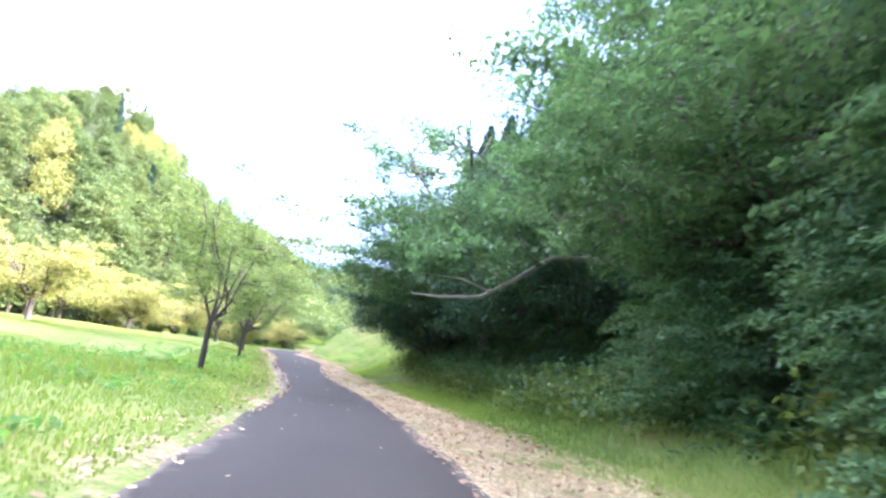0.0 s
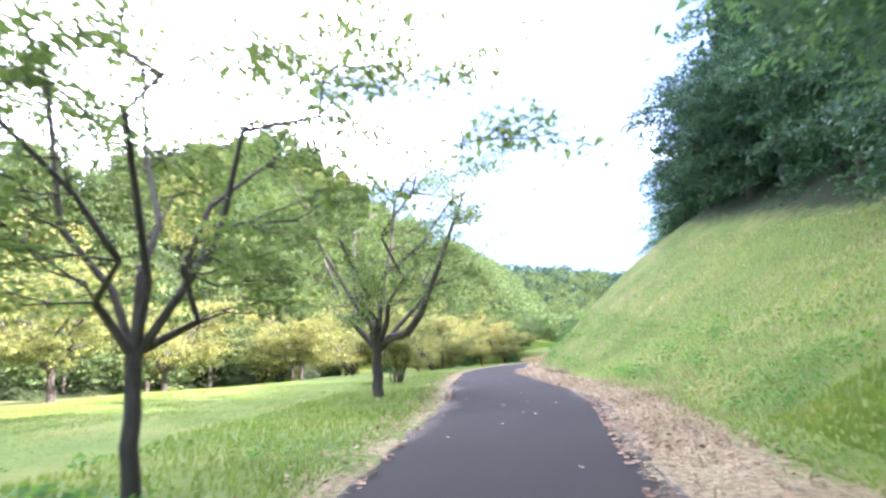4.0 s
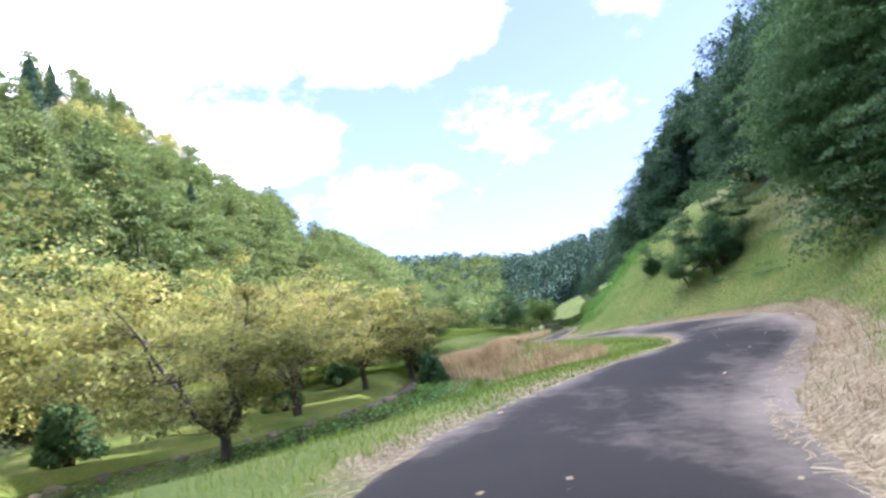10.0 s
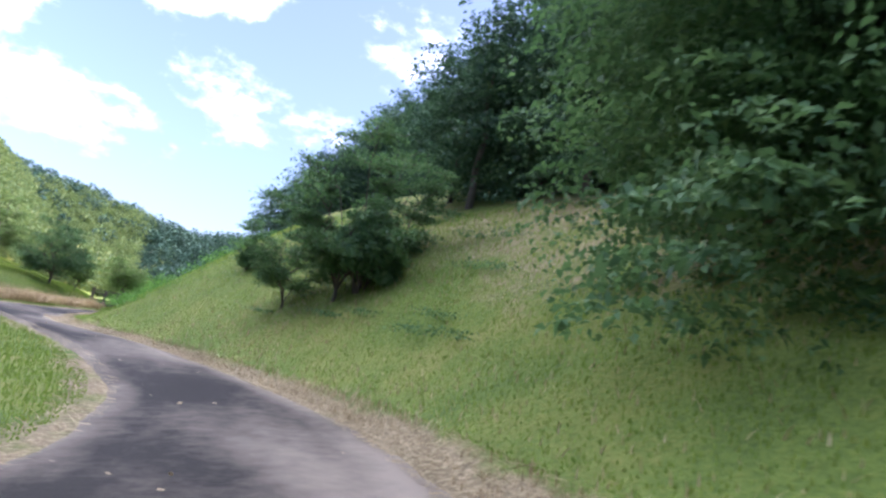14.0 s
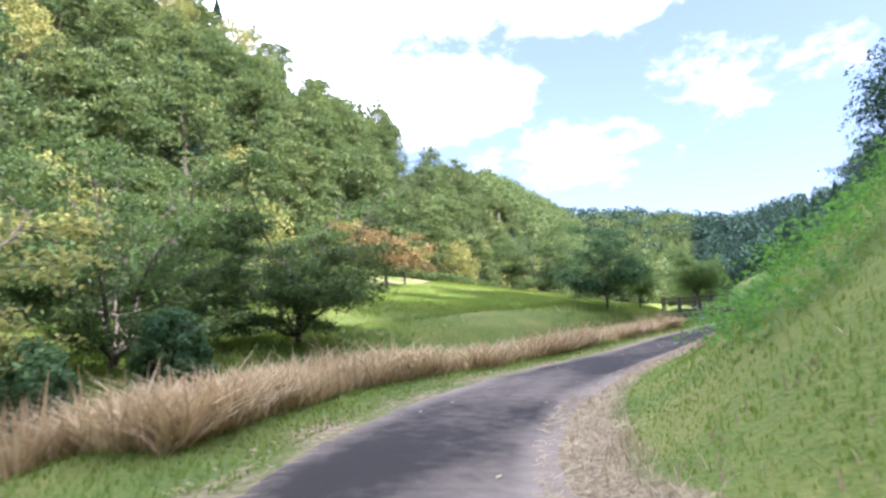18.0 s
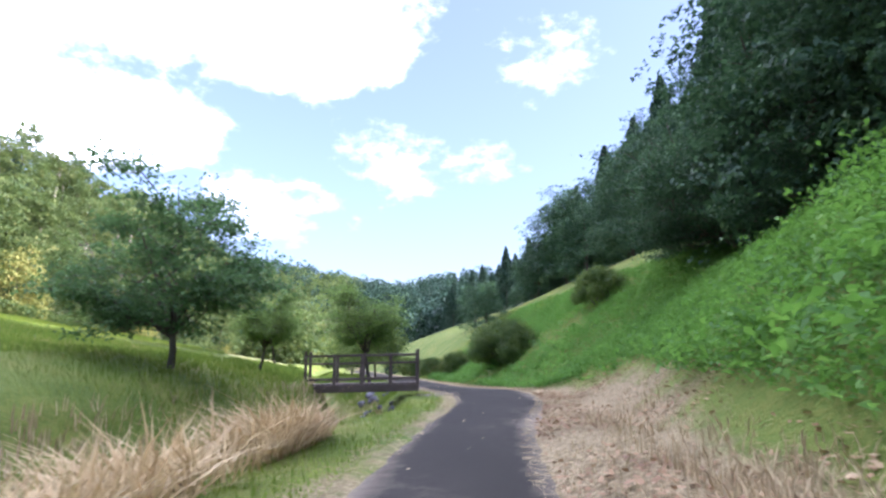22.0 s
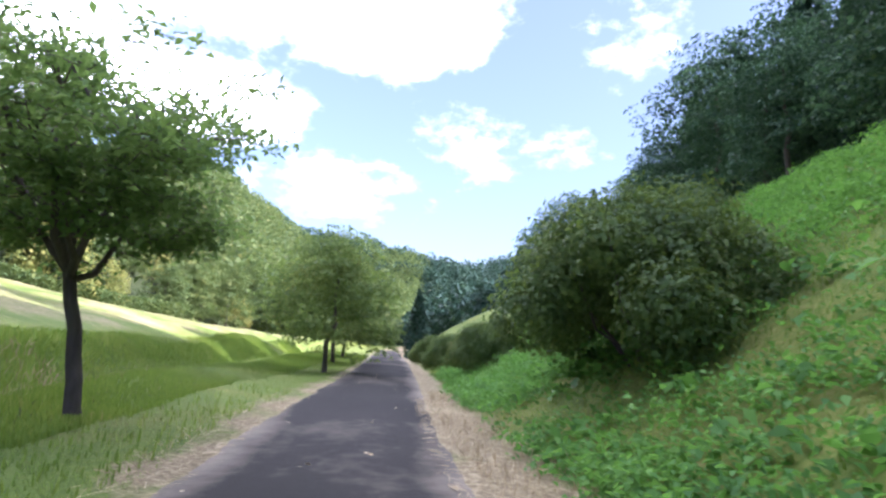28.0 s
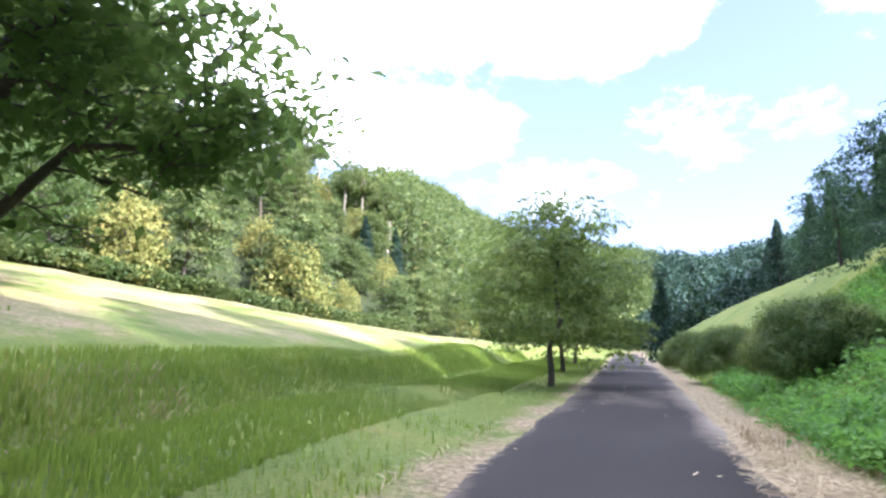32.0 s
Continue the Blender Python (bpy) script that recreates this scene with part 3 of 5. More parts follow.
def layered_leaves(rng, lumps, sprays, per, size, reach, core=0.25):
    """Drooping plates of leaves standing out from the lumps, one over another, with gaps between."""
    at, out = lumps_crown(rng, lumps, sprays, size, 0.8)
    c, o = np.repeat(at, per, 0), np.repeat(out, per, 0)
    n = len(c)
    r = reach * np.repeat(rng.uniform(0.6, 1.35, sprays), per) * np.sqrt(rng.uniform(0, 1, n))
    az = rng.uniform(0, 2 * np.pi, n)
    flat = np.stack([np.cos(az) * r, np.sin(az) * r, 0 * r], 1)
    along_out = (flat * o).sum(1)
    c = c + flat + np.stack([0 * r, 0 * r, rng.normal(size=n) * 0.07 * reach - 0.35 * r * r / reach - 0.3 * along_out], 1)
    face = o * np.array([0.55, 0.55, 0.3]) + np.array([[0, 0, 0.75]])
    inner, way = lumps_crown(rng, lumps, int(n * core), size, 0.45)
    return leaf_quads(rng, np.concatenate([c, inner - way * 0.35]), size, 0.62, 0.1, np.concatenate([face, way]))


def round_tree(name, seed, height, width, leaves, size, leaf_mat, label, low=0.12, bark=None, lumps=20, sprays=0, reach=0.7):
    """A full-crowned forest tree, its crown in lumps almost to the ground."""
    rng = np.random.default_rng(seed)
    ob = thing(name, Matrix(), label, "tree")
    bark = bark or BARK
    part("trunk", mesh_of("trunk", *tubes([bent(rng, (0, 0, -0.3), (0.2, 0.1, height * 0.8), height * 0.022, height * 0.006, 7, 0.02)], 7), bark, True), bark, ob)
    ls = [(0, 0, height * 0.5, width * 0.26), (0, 0, height * 0.72, width * 0.2)]
    for i in range(lumps):
        k = (i + 0.5) / lumps
        z = height * (low + (0.96 - low) * k)
        r = width * 0.5 * np.sin(np.pi * min(1, 0.22 + 0.74 * k)) ** 0.7 * rng.uniform(0.6, 0.85)
        az = i * 2.4 + rng.uniform(-0.4, 0.4)
        ls.append((np.cos(az) * r, np.sin(az) * r, z, width * rng.uniform(0.12, 0.2)))
    crown = layered_leaves(rng, ls, sprays, leaves // sprays, size, reach) if sprays else clump_leaves(rng, ls, leaves, size, 0.8, 0.7, 0.35)
    part("crown", mesh_of("crown", *crown, leaf_mat), leaf_mat, ob)
    return ob


def conifer(name, seed, height, width, leaves, size, label, low=0.12):
    """A cedar: a straight trunk with drooping sprays, widest low down."""
    rng = np.random.default_rng(seed)
    ob = thing(name, Matrix(), label, "tree")
    part("trunk", mesh_of("trunk", *tubes([bent(rng, (0, 0, -0.4), (0, 0, height * 0.98), height * 0.016, 0.02, 6, 0.004)], 7), BARK, True), BARK, ob)
    k = rng.uniform(0, 1, leaves) ** 0.8
    az = rng.uniform(0, 2 * np.pi, leaves)
    z = height * (low + (1 - low) * k)
    whorl = 0.75 + 0.25 * np.sin(k * 55) * np.sin(az * 3 + k * 20)
    r = width * 0.5 * (1 - k ** 1.6) ** 0.9 * whorl * rng.uniform(0.45, 1.0, leaves) + 0.05
    at = np.stack([np.cos(az) * r, np.sin(az) * r, z - r * 0.25], 1)
    part("crown", mesh_of("crown", *leaf_quads(rng, at, size, 0.6, 0.25), LEAF_CEDAR), LEAF_CEDAR, ob)
    return ob


def shrub(name, seed, height, width, leaves, size, leaf_mat, label, stems=9, foot=0.25):
    """A many-stemmed rounded bush."""
    rng = np.random.default_rng(seed)
    ob = thing(name, Matrix(), label, "bush")
    lines = []
    for i in range(stems):
        az = rng.uniform(0, 6.28)
        lines.append(bent(rng, (np.cos(az) * 0.08, np.sin(az) * 0.08, -0.1), (np.cos(az) * width * 0.3, np.sin(az) * width * 0.3, height * rng.uniform(0.5, 0.8)), 0.035, 0.008, 5, 0.06))
    for line in lines:
        part("stem", mesh_of("stem", *tubes([line], 5), BARK, True), BARK, ob)
    ls = [(0, 0, height * 0.5, min(width, height) * 0.34)]
    for i in range(34):
        k, az = (i + 0.5) / 34, i * 2.4 + rng.uniform(-0.3, 0.3)
        r = width * 0.5 * (1 - k ** 1.7) ** 0.5 * rng.uniform(0.62, 0.86)
        ls.append((np.cos(az) * r, np.sin(az) * r, height * (foot + 0.1 + (0.8 - foot) * k), width * rng.uniform(0.09, 0.15)))
    part("foliage", mesh_of("foliage", *clump_leaves(rng, ls, leaves, size, 0.6, 0.6, 0.45), leaf_mat), leaf_mat, ob)
    return ob


# ---- lie of the land ----
def tab(pairs):
    xs, vs = zip(*pairs)
    return lambda y: np.interp(y, xs, vs)


def smooth_tab(pairs, step=1.0, soft=4):
    """The same through softened corners."""
    ys = np.arange(pairs[0][0], pairs[-1][0] + step, step)
    v = tab(pairs)(ys)
    for _ in range(soft):
        v[1:-1] = (v[:-2] + 2 * v[1:-1] + v[2:]) / 4
    return lambda y: np.interp(y, ys, v)


ROAD_X = smooth_tab(ROAD_LINE)
ROAD_HALF = smooth_tab(ROAD_WIDE)
ROAD_Z = smooth_tab(ROAD_RISE, 1.0, 12)
CROSSFALL, BERM = smooth_tab(ROAD_TILT), smooth_tab(R_BERM)


def sstep(v, a, b):
    k = np.clip((v - a) / (b - a), 0, 1)
    return k * k * (3 - 2 * k)


def wavy(x, y, k=1.0, seed=0.0):
    """Cheap smooth unevenness, about -1 to 1."""
    return (np.sin(x * 0.9 * k + 1.3 * np.sin(y * 0.6 * k + seed)) + np.sin(y * 1.1 * k + 1.7 * np.sin(x * 0.5 * k + 2 * seed)) + np.sin((x + y) * 1.9 * k + seed)) / 3


TOE, STEEP, CREST, HILL_R = smooth_tab(R_TOE), smooth_tab(R_STEEP), smooth_tab(R_CREST), smooth_tab(R_HILL)
FIELD, L_FOOT, L_STEEP, L_TOP = smooth_tab(L_FIELD), smooth_tab(L_HILL_FOOT), smooth_tab(L_HILL_STEEP), smooth_tab(L_HILL_TOP)
MEADOW_UP = smooth_tab(L_SLOPE)
DITCH_A, DITCH_B, DITCH_Z = smooth_tab(L_DITCH_NEAR), smooth_tab(L_DITCH_FAR), smooth_tab(L_DITCH_DEEP)
BANK_RUN = smooth_tab(L_BANK_RUN)


def land(x, y):
    """Height of the ground, and its offset from the road's middle (right is positive)."""
    x, y = np.asarray(x, float), np.asarray(y, float)
    d = (x - ROAD_X(y)) / np.sqrt(1 + ((ROAD_X(y + 1) - ROAD_X(y - 1)) / 2) ** 2)
    half, rz = ROAD_HALF(y), ROAD_Z(y)
    # right: bank, then wooded hill
    u = np.maximum(d - TOE(y), 0)
    g, c = STEEP(y), CREST(y)
    w = c / g
    zr = g * (np.sqrt(u * u + 0.2) - 0.447) - (g - HILL_R(y)) * 0.9 * np.logaddexp(0, (u - w) / 0.9)
    zr = np.where(zr > 75, 75 + (zr - 75) * 0.15, zr)
    zr = zr + BERM(y) * sstep(d, half + 0.08, half + 0.55)
    # left: verge, ditch or pond, field, hill
    v = np.maximum(-d - half, 0)
    a, b, q = DITCH_A(y), DITCH_B(y), DITCH_Z(y)
    field = FIELD(y)
    zl = field * sstep(v, 0.5, b + 4)
    zl = zl + (q - field * 0.5) * sstep(v, a, a + BANK_RUN(y)) * (1 - sstep(v, b - 1.2, b + 0.8))
    zl = zl + MEADOW_UP(y) * np.clip(v - b - 0.5, 0, 40)
    f = L_FOOT(y)
    k = np.maximum(v - f, 0)
    top = L_TOP(y)
    hl = L_STEEP(y) * (np.sqrt(k * k + 9) - 3)
    hl = np.where(hl > top, top - 0.25 * (hl - top), hl)
    zl = zl + np.maximum(hl, -40)
    z = np.where(d > 0, zr, zl)
    rough = wavy(x, y, 1.0) * 0.05 + wavy(x, y, 0.25, 3) * 0.12
    z = z + rough * sstep(np.abs(d), half, half + 2.5)
    z = z * sstep(np.abs(d), half * 0.98, half + 0.3) + (rz + CROSSFALL(y) * np.clip(d, -half - 0.6, half + 0.6)) * (1 - sstep(np.abs(d), 10, 40))
    # hills that close the valley
    far = sstep(y, 330, 620) * (50 + 0.17 * np.abs(x - 8) + 5 * wavy(x, y, 0.02, 1))
    return np.maximum(z, far - 12 * (y < 330)), d


def height(x, y):
    return float(land(np.array([x]), np.array([y]))[0][0])


def spot(x, y, turn=0.0, size=1.0, sink=0.0, tilt=0.0):
    return Matrix.Translation((x, y, height(x, y) - sink)) @ pose(0, 0, 0, tilt, 0, turn) @ Matrix.Scale(size, 4)


def shares(x, y, d):
    """The shares of straw colour (dry) and of dark ground colour (bare)."""
    half = ROAD_HALF(y)
    n = wavy(x, y, 2.1, 5) * 0.35
    dry = np.where(d > 0, (1 - sstep(d, half + DRY_R(y) * 0.5, half + DRY_R(y) * 1.35)) * np.interp(y, [28, 40], [0.72, 1.0]), (1 - sstep(-d, half + 0.15, half + 0.8)) * np.interp(y, [26, 48], [0.36, 0.62]))
    dry = dry + n * (dry > 0.02)
    dry = dry + DRY_BANK(y) * sstep(d, 3, 6) * (0.95 + 0.3 * wavy(x, y, 1.7, 2) + 0.3 * wavy(x, y, 0.4, 7))
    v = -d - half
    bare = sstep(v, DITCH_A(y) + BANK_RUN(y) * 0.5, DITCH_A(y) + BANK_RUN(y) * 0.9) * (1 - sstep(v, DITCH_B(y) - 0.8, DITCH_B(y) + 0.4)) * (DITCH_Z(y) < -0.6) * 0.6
    # dark ground colour behind the right crest and from the left hill's foot up
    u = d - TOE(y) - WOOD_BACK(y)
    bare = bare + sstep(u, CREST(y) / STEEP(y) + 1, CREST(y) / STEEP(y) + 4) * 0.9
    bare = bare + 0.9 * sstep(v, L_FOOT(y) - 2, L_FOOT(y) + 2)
    # beyond the ditch the straw colour also paints the paleness of the sunlit strip
    dry = dry + SUNLIT_STRAW(y) * sstep(v, DITCH_B(y) + 0.5, DITCH_B(y) + 3) * (0.75 + 0.35 * wavy(x, y, 0.8, 4))
    return np.clip(dry, 0, 1), np.clip(bare, 0, 1)


SUNLIT_STRAW = smooth_tab(L_SUNLIT_STRAW)
DRY_R, DRY_BANK = smooth_tab(R_DRY), smooth_tab(R_DRY_BANK)
WOOD_BACK = smooth_tab(R_WOOD_BACK)

gy = np.concatenate([np.linspace(-120, -12, 16), np.arange(-10, 172, 0.5), np.linspace(173, 260, 50), np.linspace(265, 900, 60), np.linspace(950, 3000, 8)])
gd = np.concatenate([-np.geomspace(1800, 36, 40), np.arange(-34, -4, 0.7), np.arange(-4, 6, 0.25), np.arange(6, 30, 0.7), np.geomspace(31, 1800, 40)])
GX, GY = np.meshgrid(gd, gy)
GX = GX + ROAD_X(GY)
GZ_, GD_ = land(GX, GY)
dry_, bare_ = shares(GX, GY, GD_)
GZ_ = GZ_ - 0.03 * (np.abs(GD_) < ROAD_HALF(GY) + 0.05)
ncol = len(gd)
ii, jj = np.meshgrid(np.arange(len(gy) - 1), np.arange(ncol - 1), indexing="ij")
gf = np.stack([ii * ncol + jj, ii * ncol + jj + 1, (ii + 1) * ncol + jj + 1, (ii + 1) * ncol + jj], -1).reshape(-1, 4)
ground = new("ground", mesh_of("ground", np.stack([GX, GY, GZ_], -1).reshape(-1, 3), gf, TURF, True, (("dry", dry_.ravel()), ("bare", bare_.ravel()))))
tagged(ground, "mown green valley turf with straw litter and grassy banks", "ground", kind="structure")

# the path: a worn asphalt strip with ragged edges
ry = np.arange(-12, 215, 0.25)
rk = np.array([-1.0, -0.9, -0.6, -0.3, 0, 0.3, 0.6, 0.9, 1.0])
RY, RK = np.meshgrid(ry, rk, indexing="ij")
edge = ROAD_HALF(RY) * (1 + 0.05 * wavy(RY * 1.3, RK * 9, 1.5, 1)) + 0.04 * wavy(RY * 7, RK * 3, 1.0, 2)
slope_x = (ROAD_X(RY + 0.5) - ROAD_X(RY - 0.5))
RX = ROAD_X(RY) + RK * edge * np.sqrt(1 + slope_x ** 2)
RZ = ROAD_Z(RY) + CROSSFALL(RY) * RK * edge + 0.012 + 0.02 * (1 - RK ** 2) - 0.04 * (np.abs(RK) > 0.95)
rdry = np.clip(0.5 * sstep(np.abs(RK), 0.72, 1.0) + DUST(RY) * (0.75 + 0.25 * RK), 0, 1)
nc = len(rk)
ii, jj = np.meshgrid(np.arange(len(ry) - 1), np.arange(nc - 1), indexing="ij")
rf = np.stack([ii * nc + jj, ii * nc + jj + 1, (ii + 1) * nc + jj + 1, (ii + 1) * nc + jj], -1).reshape(-1, 4)
road = new("road", mesh_of("road", np.stack([RX, RY, RZ], -1).reshape(-1, 3), rf, ASPHALT, True, (("dry", rdry.ravel()),)))
tagged(road, "narrow worn grey asphalt path with dusty ragged edges", "path", kind="structure")

# still water in the hollow beside the path
wy = np.arange(63, 131, 1.0)
wa, wb = ROAD_X(wy) - ROAD_HALF(wy) - DITCH_B(wy) - 1.5, ROAD_X(wy) - ROAD_HALF(wy) - DITCH_A(wy) - 0.6
wz = np.full(len(wy), POND_Z)
wv = np.concatenate([np.stack([wa, wy, wz], 1), np.stack([wb, wy, wz], 1)])
wi = np.arange(len(wy) - 1)
pond = new("water", mesh_of("water", wv, np.stack([wi, wi + len(wy), wi + 1 + len(wy), wi + 1], 1), WATER))
tagged(pond, "still green pond water among grassy banks", "pond", kind="structure")


# ---- trees ----
rng = np.random.default_rng(7)


def bend_limb(rng, wood, leafy):
    """The thick limb that runs out level before it rises."""
    line = np.array([(0.05, 0, 1.35), (0.45, -0.05, 1.62), (1.05, -0.1, 1.7), (1.5, -0.1, 2.2), (2.1, -0.15, 3.3), (2.7, -0.2, 4.5), (3.1, -0.2, 5.3)])
    wood.append([(line, np.array([0.13, 0.12, 0.11, 0.09, 0.07, 0.04, 0.02]))] + side_shoots(rng, line[3:], 0.1, 3.2, 9, 0.12, leafy))


cherry_a = broadleaf("cherry_tree", 11, 5.8, 1.3, 3.0, 6, 10, 0.075, 11000, 0.085, LEAF_CHERRY, "young forked cherry tree with thin pale green foliage on the lawn", cloud=0.14)
cherry_d = broadleaf("cherry_tree", 12, 7.3, 1.4, 4.2, 8, 12, 0.15, 17000, 0.095, LEAF_CHERRY, "old cherry tree with a level bent limb and sparse leaves", extra=bend_limb, cloud=0.17, rise=0.55)
cherry_g = broadleaf("cherry_tree", 13, 5.2, 1.3, 2.8, 6, 8, 0.115, 7500, 0.1, LEAF_YELLOW, "spreading cherry tree with yellowing leaves on the grass")
maple_m = broadleaf("roadside_tree", 14, 6.2, 1.9, 2.3, 11, 14, 0.1, 15000, 0.125, LEAF_MAPLE, "straight-trunked roadside tree with a full green crown", cloud=0.24, rise=0.3, lean=(-0.4, 0), sprays=1100)
cherry_n = round_tree("roadside_tree", 15, 5.6, 5.4, 15000, 0.13, LEAF_CHERRY, "roadside tree with a broad olive green crown", low=0.26, lumps=26, sprays=340, reach=0.5)
stems_l = broadleaf("many_stemmed_tree", 16, 7.8, 0.5, 4.6, 11, 12, 0.16, 26000, 0.17, LEAF_OLIVE, "olive many-stemmed tree over the shaded hollow", cloud=0.3, rise=0.12, sprays=1500)
cherry_y = broadleaf("cherry_tree", 17, 6.2, 1.4, 4.2, 8, 10, 0.19, 13000, 0.17, LEAF_YELLOW, "sunlit cherry tree with yellow-green autumn leaves", cloud=0.28, rise=0.25, sprays=900)
forest_near = broadleaf("forest_tree", 18, 13.0, 1.6, 5.5, 12, 15, 0.26, 40000, 0.16, LEAF_BROAD, "tall dark broadleaf tree at the wood's edge", cloud=0.3, rise=0.06, sprays=2000)
forest_near_b = broadleaf("forest_tree", 19, 10.0, 0.9, 4.8, 12, 15, 0.18, 36000, 0.14, LEAF_DARK, "dense dark broadleaf tree at the wood's edge", cloud=0.28, rise=0.02, sprays=1900)


def pale_limb(rng, wood, leafy):
    """A long pale limb reaching out over the verge."""
    line = np.array([(-0.1, 0, 2.5), (-1.7, -0.8, 2.65), (-3.4, -2.2, 2.2), (-4.3, -2.9, 1.45), (-5.0, -3.5, 0.95), (-5.8, -4.0, 0.78), (-6.3, -4.3, 0.74)])
    line[:, 2] -= 0.45
    wood.append([(line, np.array([0.09, 0.075, 0.06, 0.05, 0.04, 0.025, 0.012]))])
    for a, b, c in (((-3.7, -2.45, 1.95), (-4.2, -2.7, 2.3), (-4.4, -2.5, 3.0)), ((-4.4, -3.0, 1.4), (-5.0, -3.2, 1.6), (-5.6, -3.2, 1.9)), ((-4.8, -3.35, 1.1), (-5.4, -3.8, 1.2), (-6.2, -4.1, 1.15)), ((-3.0, -1.9, 2.35), (-3.3, -1.7, 2.9), (-3.2, -1.4, 3.6))):
        twig = np.array([a, b, c]) - (0, 0, 0.45)
        wood[-1].append((twig, np.array([0.03, 0.02, 0.008])))
        side_shoots(rng, twig + (0, 0, 0.25), 3.4, 1.5, 6, 0.06, leafy)


forest_limb = broadleaf("forest_tree", 20, 10.5, 2.4, 4.0, 8, 11, 0.2, 20000, 0.16, LEAF_BROAD, "broadleaf tree with a pale limb reaching over the verge", BARK_PALE, cloud=0.2, rise=0.25, extra=pale_limb)
round_a = round_tree("hillside_tree", 21, 11, 8.5, 5600, 0.36, LEAF_WOOD, "full green broadleaf tree on the wooded hillside", sprays=230, reach=1.1)
round_b = round_tree("hillside_tree", 22, 14, 8, 5600, 0.36, LEAF_WOOD, "tall green broadleaf tree on the wooded hillside", lumps=24, sprays=230, reach=1.1)
round_y = round_tree("hillside_tree", 23, 8, 7.5, 3200, 0.36, LEAF_YELLOW, "yellowing broadleaf tree at the hill's foot")
round_d = round_tree("forest_tree", 24, 11, 8.5, 9500, 0.25, LEAF_DARK, "dark broadleaf tree above the grassy bank", low=0.04, lumps=22, sprays=300, reach=0.95)
cedar_a = conifer("cedar", 31, 15, 7.4, 4400, 0.52, "tall dark cedar on the shaded hill", 0.04)
cedar_b = conifer("cedar", 32, 18, 8.4, 5200, 0.55, "tall dark cedar on the shaded hill", 0.06)
cedar_s = conifer("cedar", 33, 8.5, 4.6, 2200, 0.42, "small dark conifer beside the far bend", 0.05)
bush_round = shrub("azalea_bush", 41, 2.6, 5.3, 56000, 0.09, LEAF_BUSH, "broad spreading bush with bronze-green leaves on the bank", 9, 0.1)
bush_small = shrub("azalea_bush", 42, 1.7, 2.7, 14000, 0.08, LEAF_BUSH, "small rounded bush with bronze-green leaves on the bank", 9, 0.12)
bush_dark = shrub("leafy_shrub", 43, 2.0, 2.0, 9000, 0.11, LEAF_BROAD, "dark leafy shrub on the dry bank", 9, 0.05)
bush_tall = shrub("leafy_shrub", 44, 2.1, 1.7, 4200, 0.1, LEAF_YELLOW, "bushy many-stemmed shrub on the lawn", 14, 0.35)
big_tree = round_tree("forest_tree", 29, 8.8, 8.4, 90000, 0.12, LEAF_BROAD, "big spreading dark green tree over the grassy bank", low=-0.03, lumps=60, sprays=1150, reach=0.6)
cherry_o = broadleaf("cherry_tree", 27, 6.5, 1.4, 3.6, 7, 9, 0.16, 6000, 0.24, LEAF_ORANGE, "cherry tree turned orange at the meadow's edge", cloud=0.3, rise=0.2)
young_tree = broadleaf("young_tree", 28, 5.6, 0.4, 1.7, 8, 11, 0.055, 11000, 0.1, LEAF_BROAD, "airy young tree above the dry bank", cloud=0.16, rise=0.3, sprays=700)
airy_tree = broadleaf("airy_tree", 52, 5.6, 0.9, 2.6, 10, 12, 0.09, 15000, 0.13, LEAF_BROAD, "airy blue-green many-limbed tree on the bank of the stream", cloud=0.26, rise=0.12, sprays=1100)
pine = broadleaf("pine_tree", 51, 12, 7.5, 2.4, 6, 6, 0.2, 1500, 0.45, LEAF_WOOD, "tall bare-trunked pine on the ridge", BARK_PALE, cloud=0.4, rise=0.3)
MASTERS = [airy_tree, big_tree, cherry_o, young_tree, forest_limb, cherry_a, cherry_d, cherry_g, maple_m, cherry_n, stems_l, cherry_y, forest_near, forest_near_b, round_a, round_b, round_y, round_d, cedar_a, cedar_b, cedar_s, bush_round, bush_small, bush_dark, bush_tall, pine]
PLACED = set()


def plant(master, x, y, turn=0.0, size=1.0, sink=0.1, label="", group=""):
    """The master itself the first time, then copies of it."""
    m = spot(x, y, turn, size, sink)
    if master.name in PLACED:
        ob = copy_thing(master, m)
        ob.matrix_basis = m
    else:
        ob = master
        ob.matrix_basis = m
        PLACED.add(master.name)
    return tagged(ob, label, group=group)


# lawn trees beside the first straight
plant(cherry_a, -5.35, 17.5, 150, 1.12)
plant(cherry_a, -7.5, 29.8, 140, 1.0)
plant(cherry_d, -10.3, 41.3, -12, 1.0)
plant(bush_tall, -12.4, 48.0, 0, 1.0)
plant(cherry_g, -16.0, 54.6, 30, 1.15)
plant(cherry_g, -19.4, 65.8, 200, 1.0)
for x, y, a, s in ((-21.5, 37, 10, 0.9), (-26, 33, 80, 0.9), (-27, 46, 150, 0.95), (-25, 24, 50, 0.95), (-30, 56, 220, 1.0), (-31, 72, 310, 0.95)):
    plant(cherry_y, x, y, a, s, 0.1, "", "cherry trees across the lawn")
for x, y, a, s in ((-19.9, 77, 0, 0.9), (-20.6, 84.5, 70, 0.95), (-19.4, 91, 130, 0.85), (-18.3, 98.4, 310, 0.85), (-26, 73, 20, 1.1), (-27, 81, 140, 1.1), (-26, 89, 200, 1.1), (-25, 97, 250, 1.1), (-33, 77, 20, 1.2)):
    plant(cherry_y, x, y, a, s, 0.1, "", "cherry trees beyond the pond")
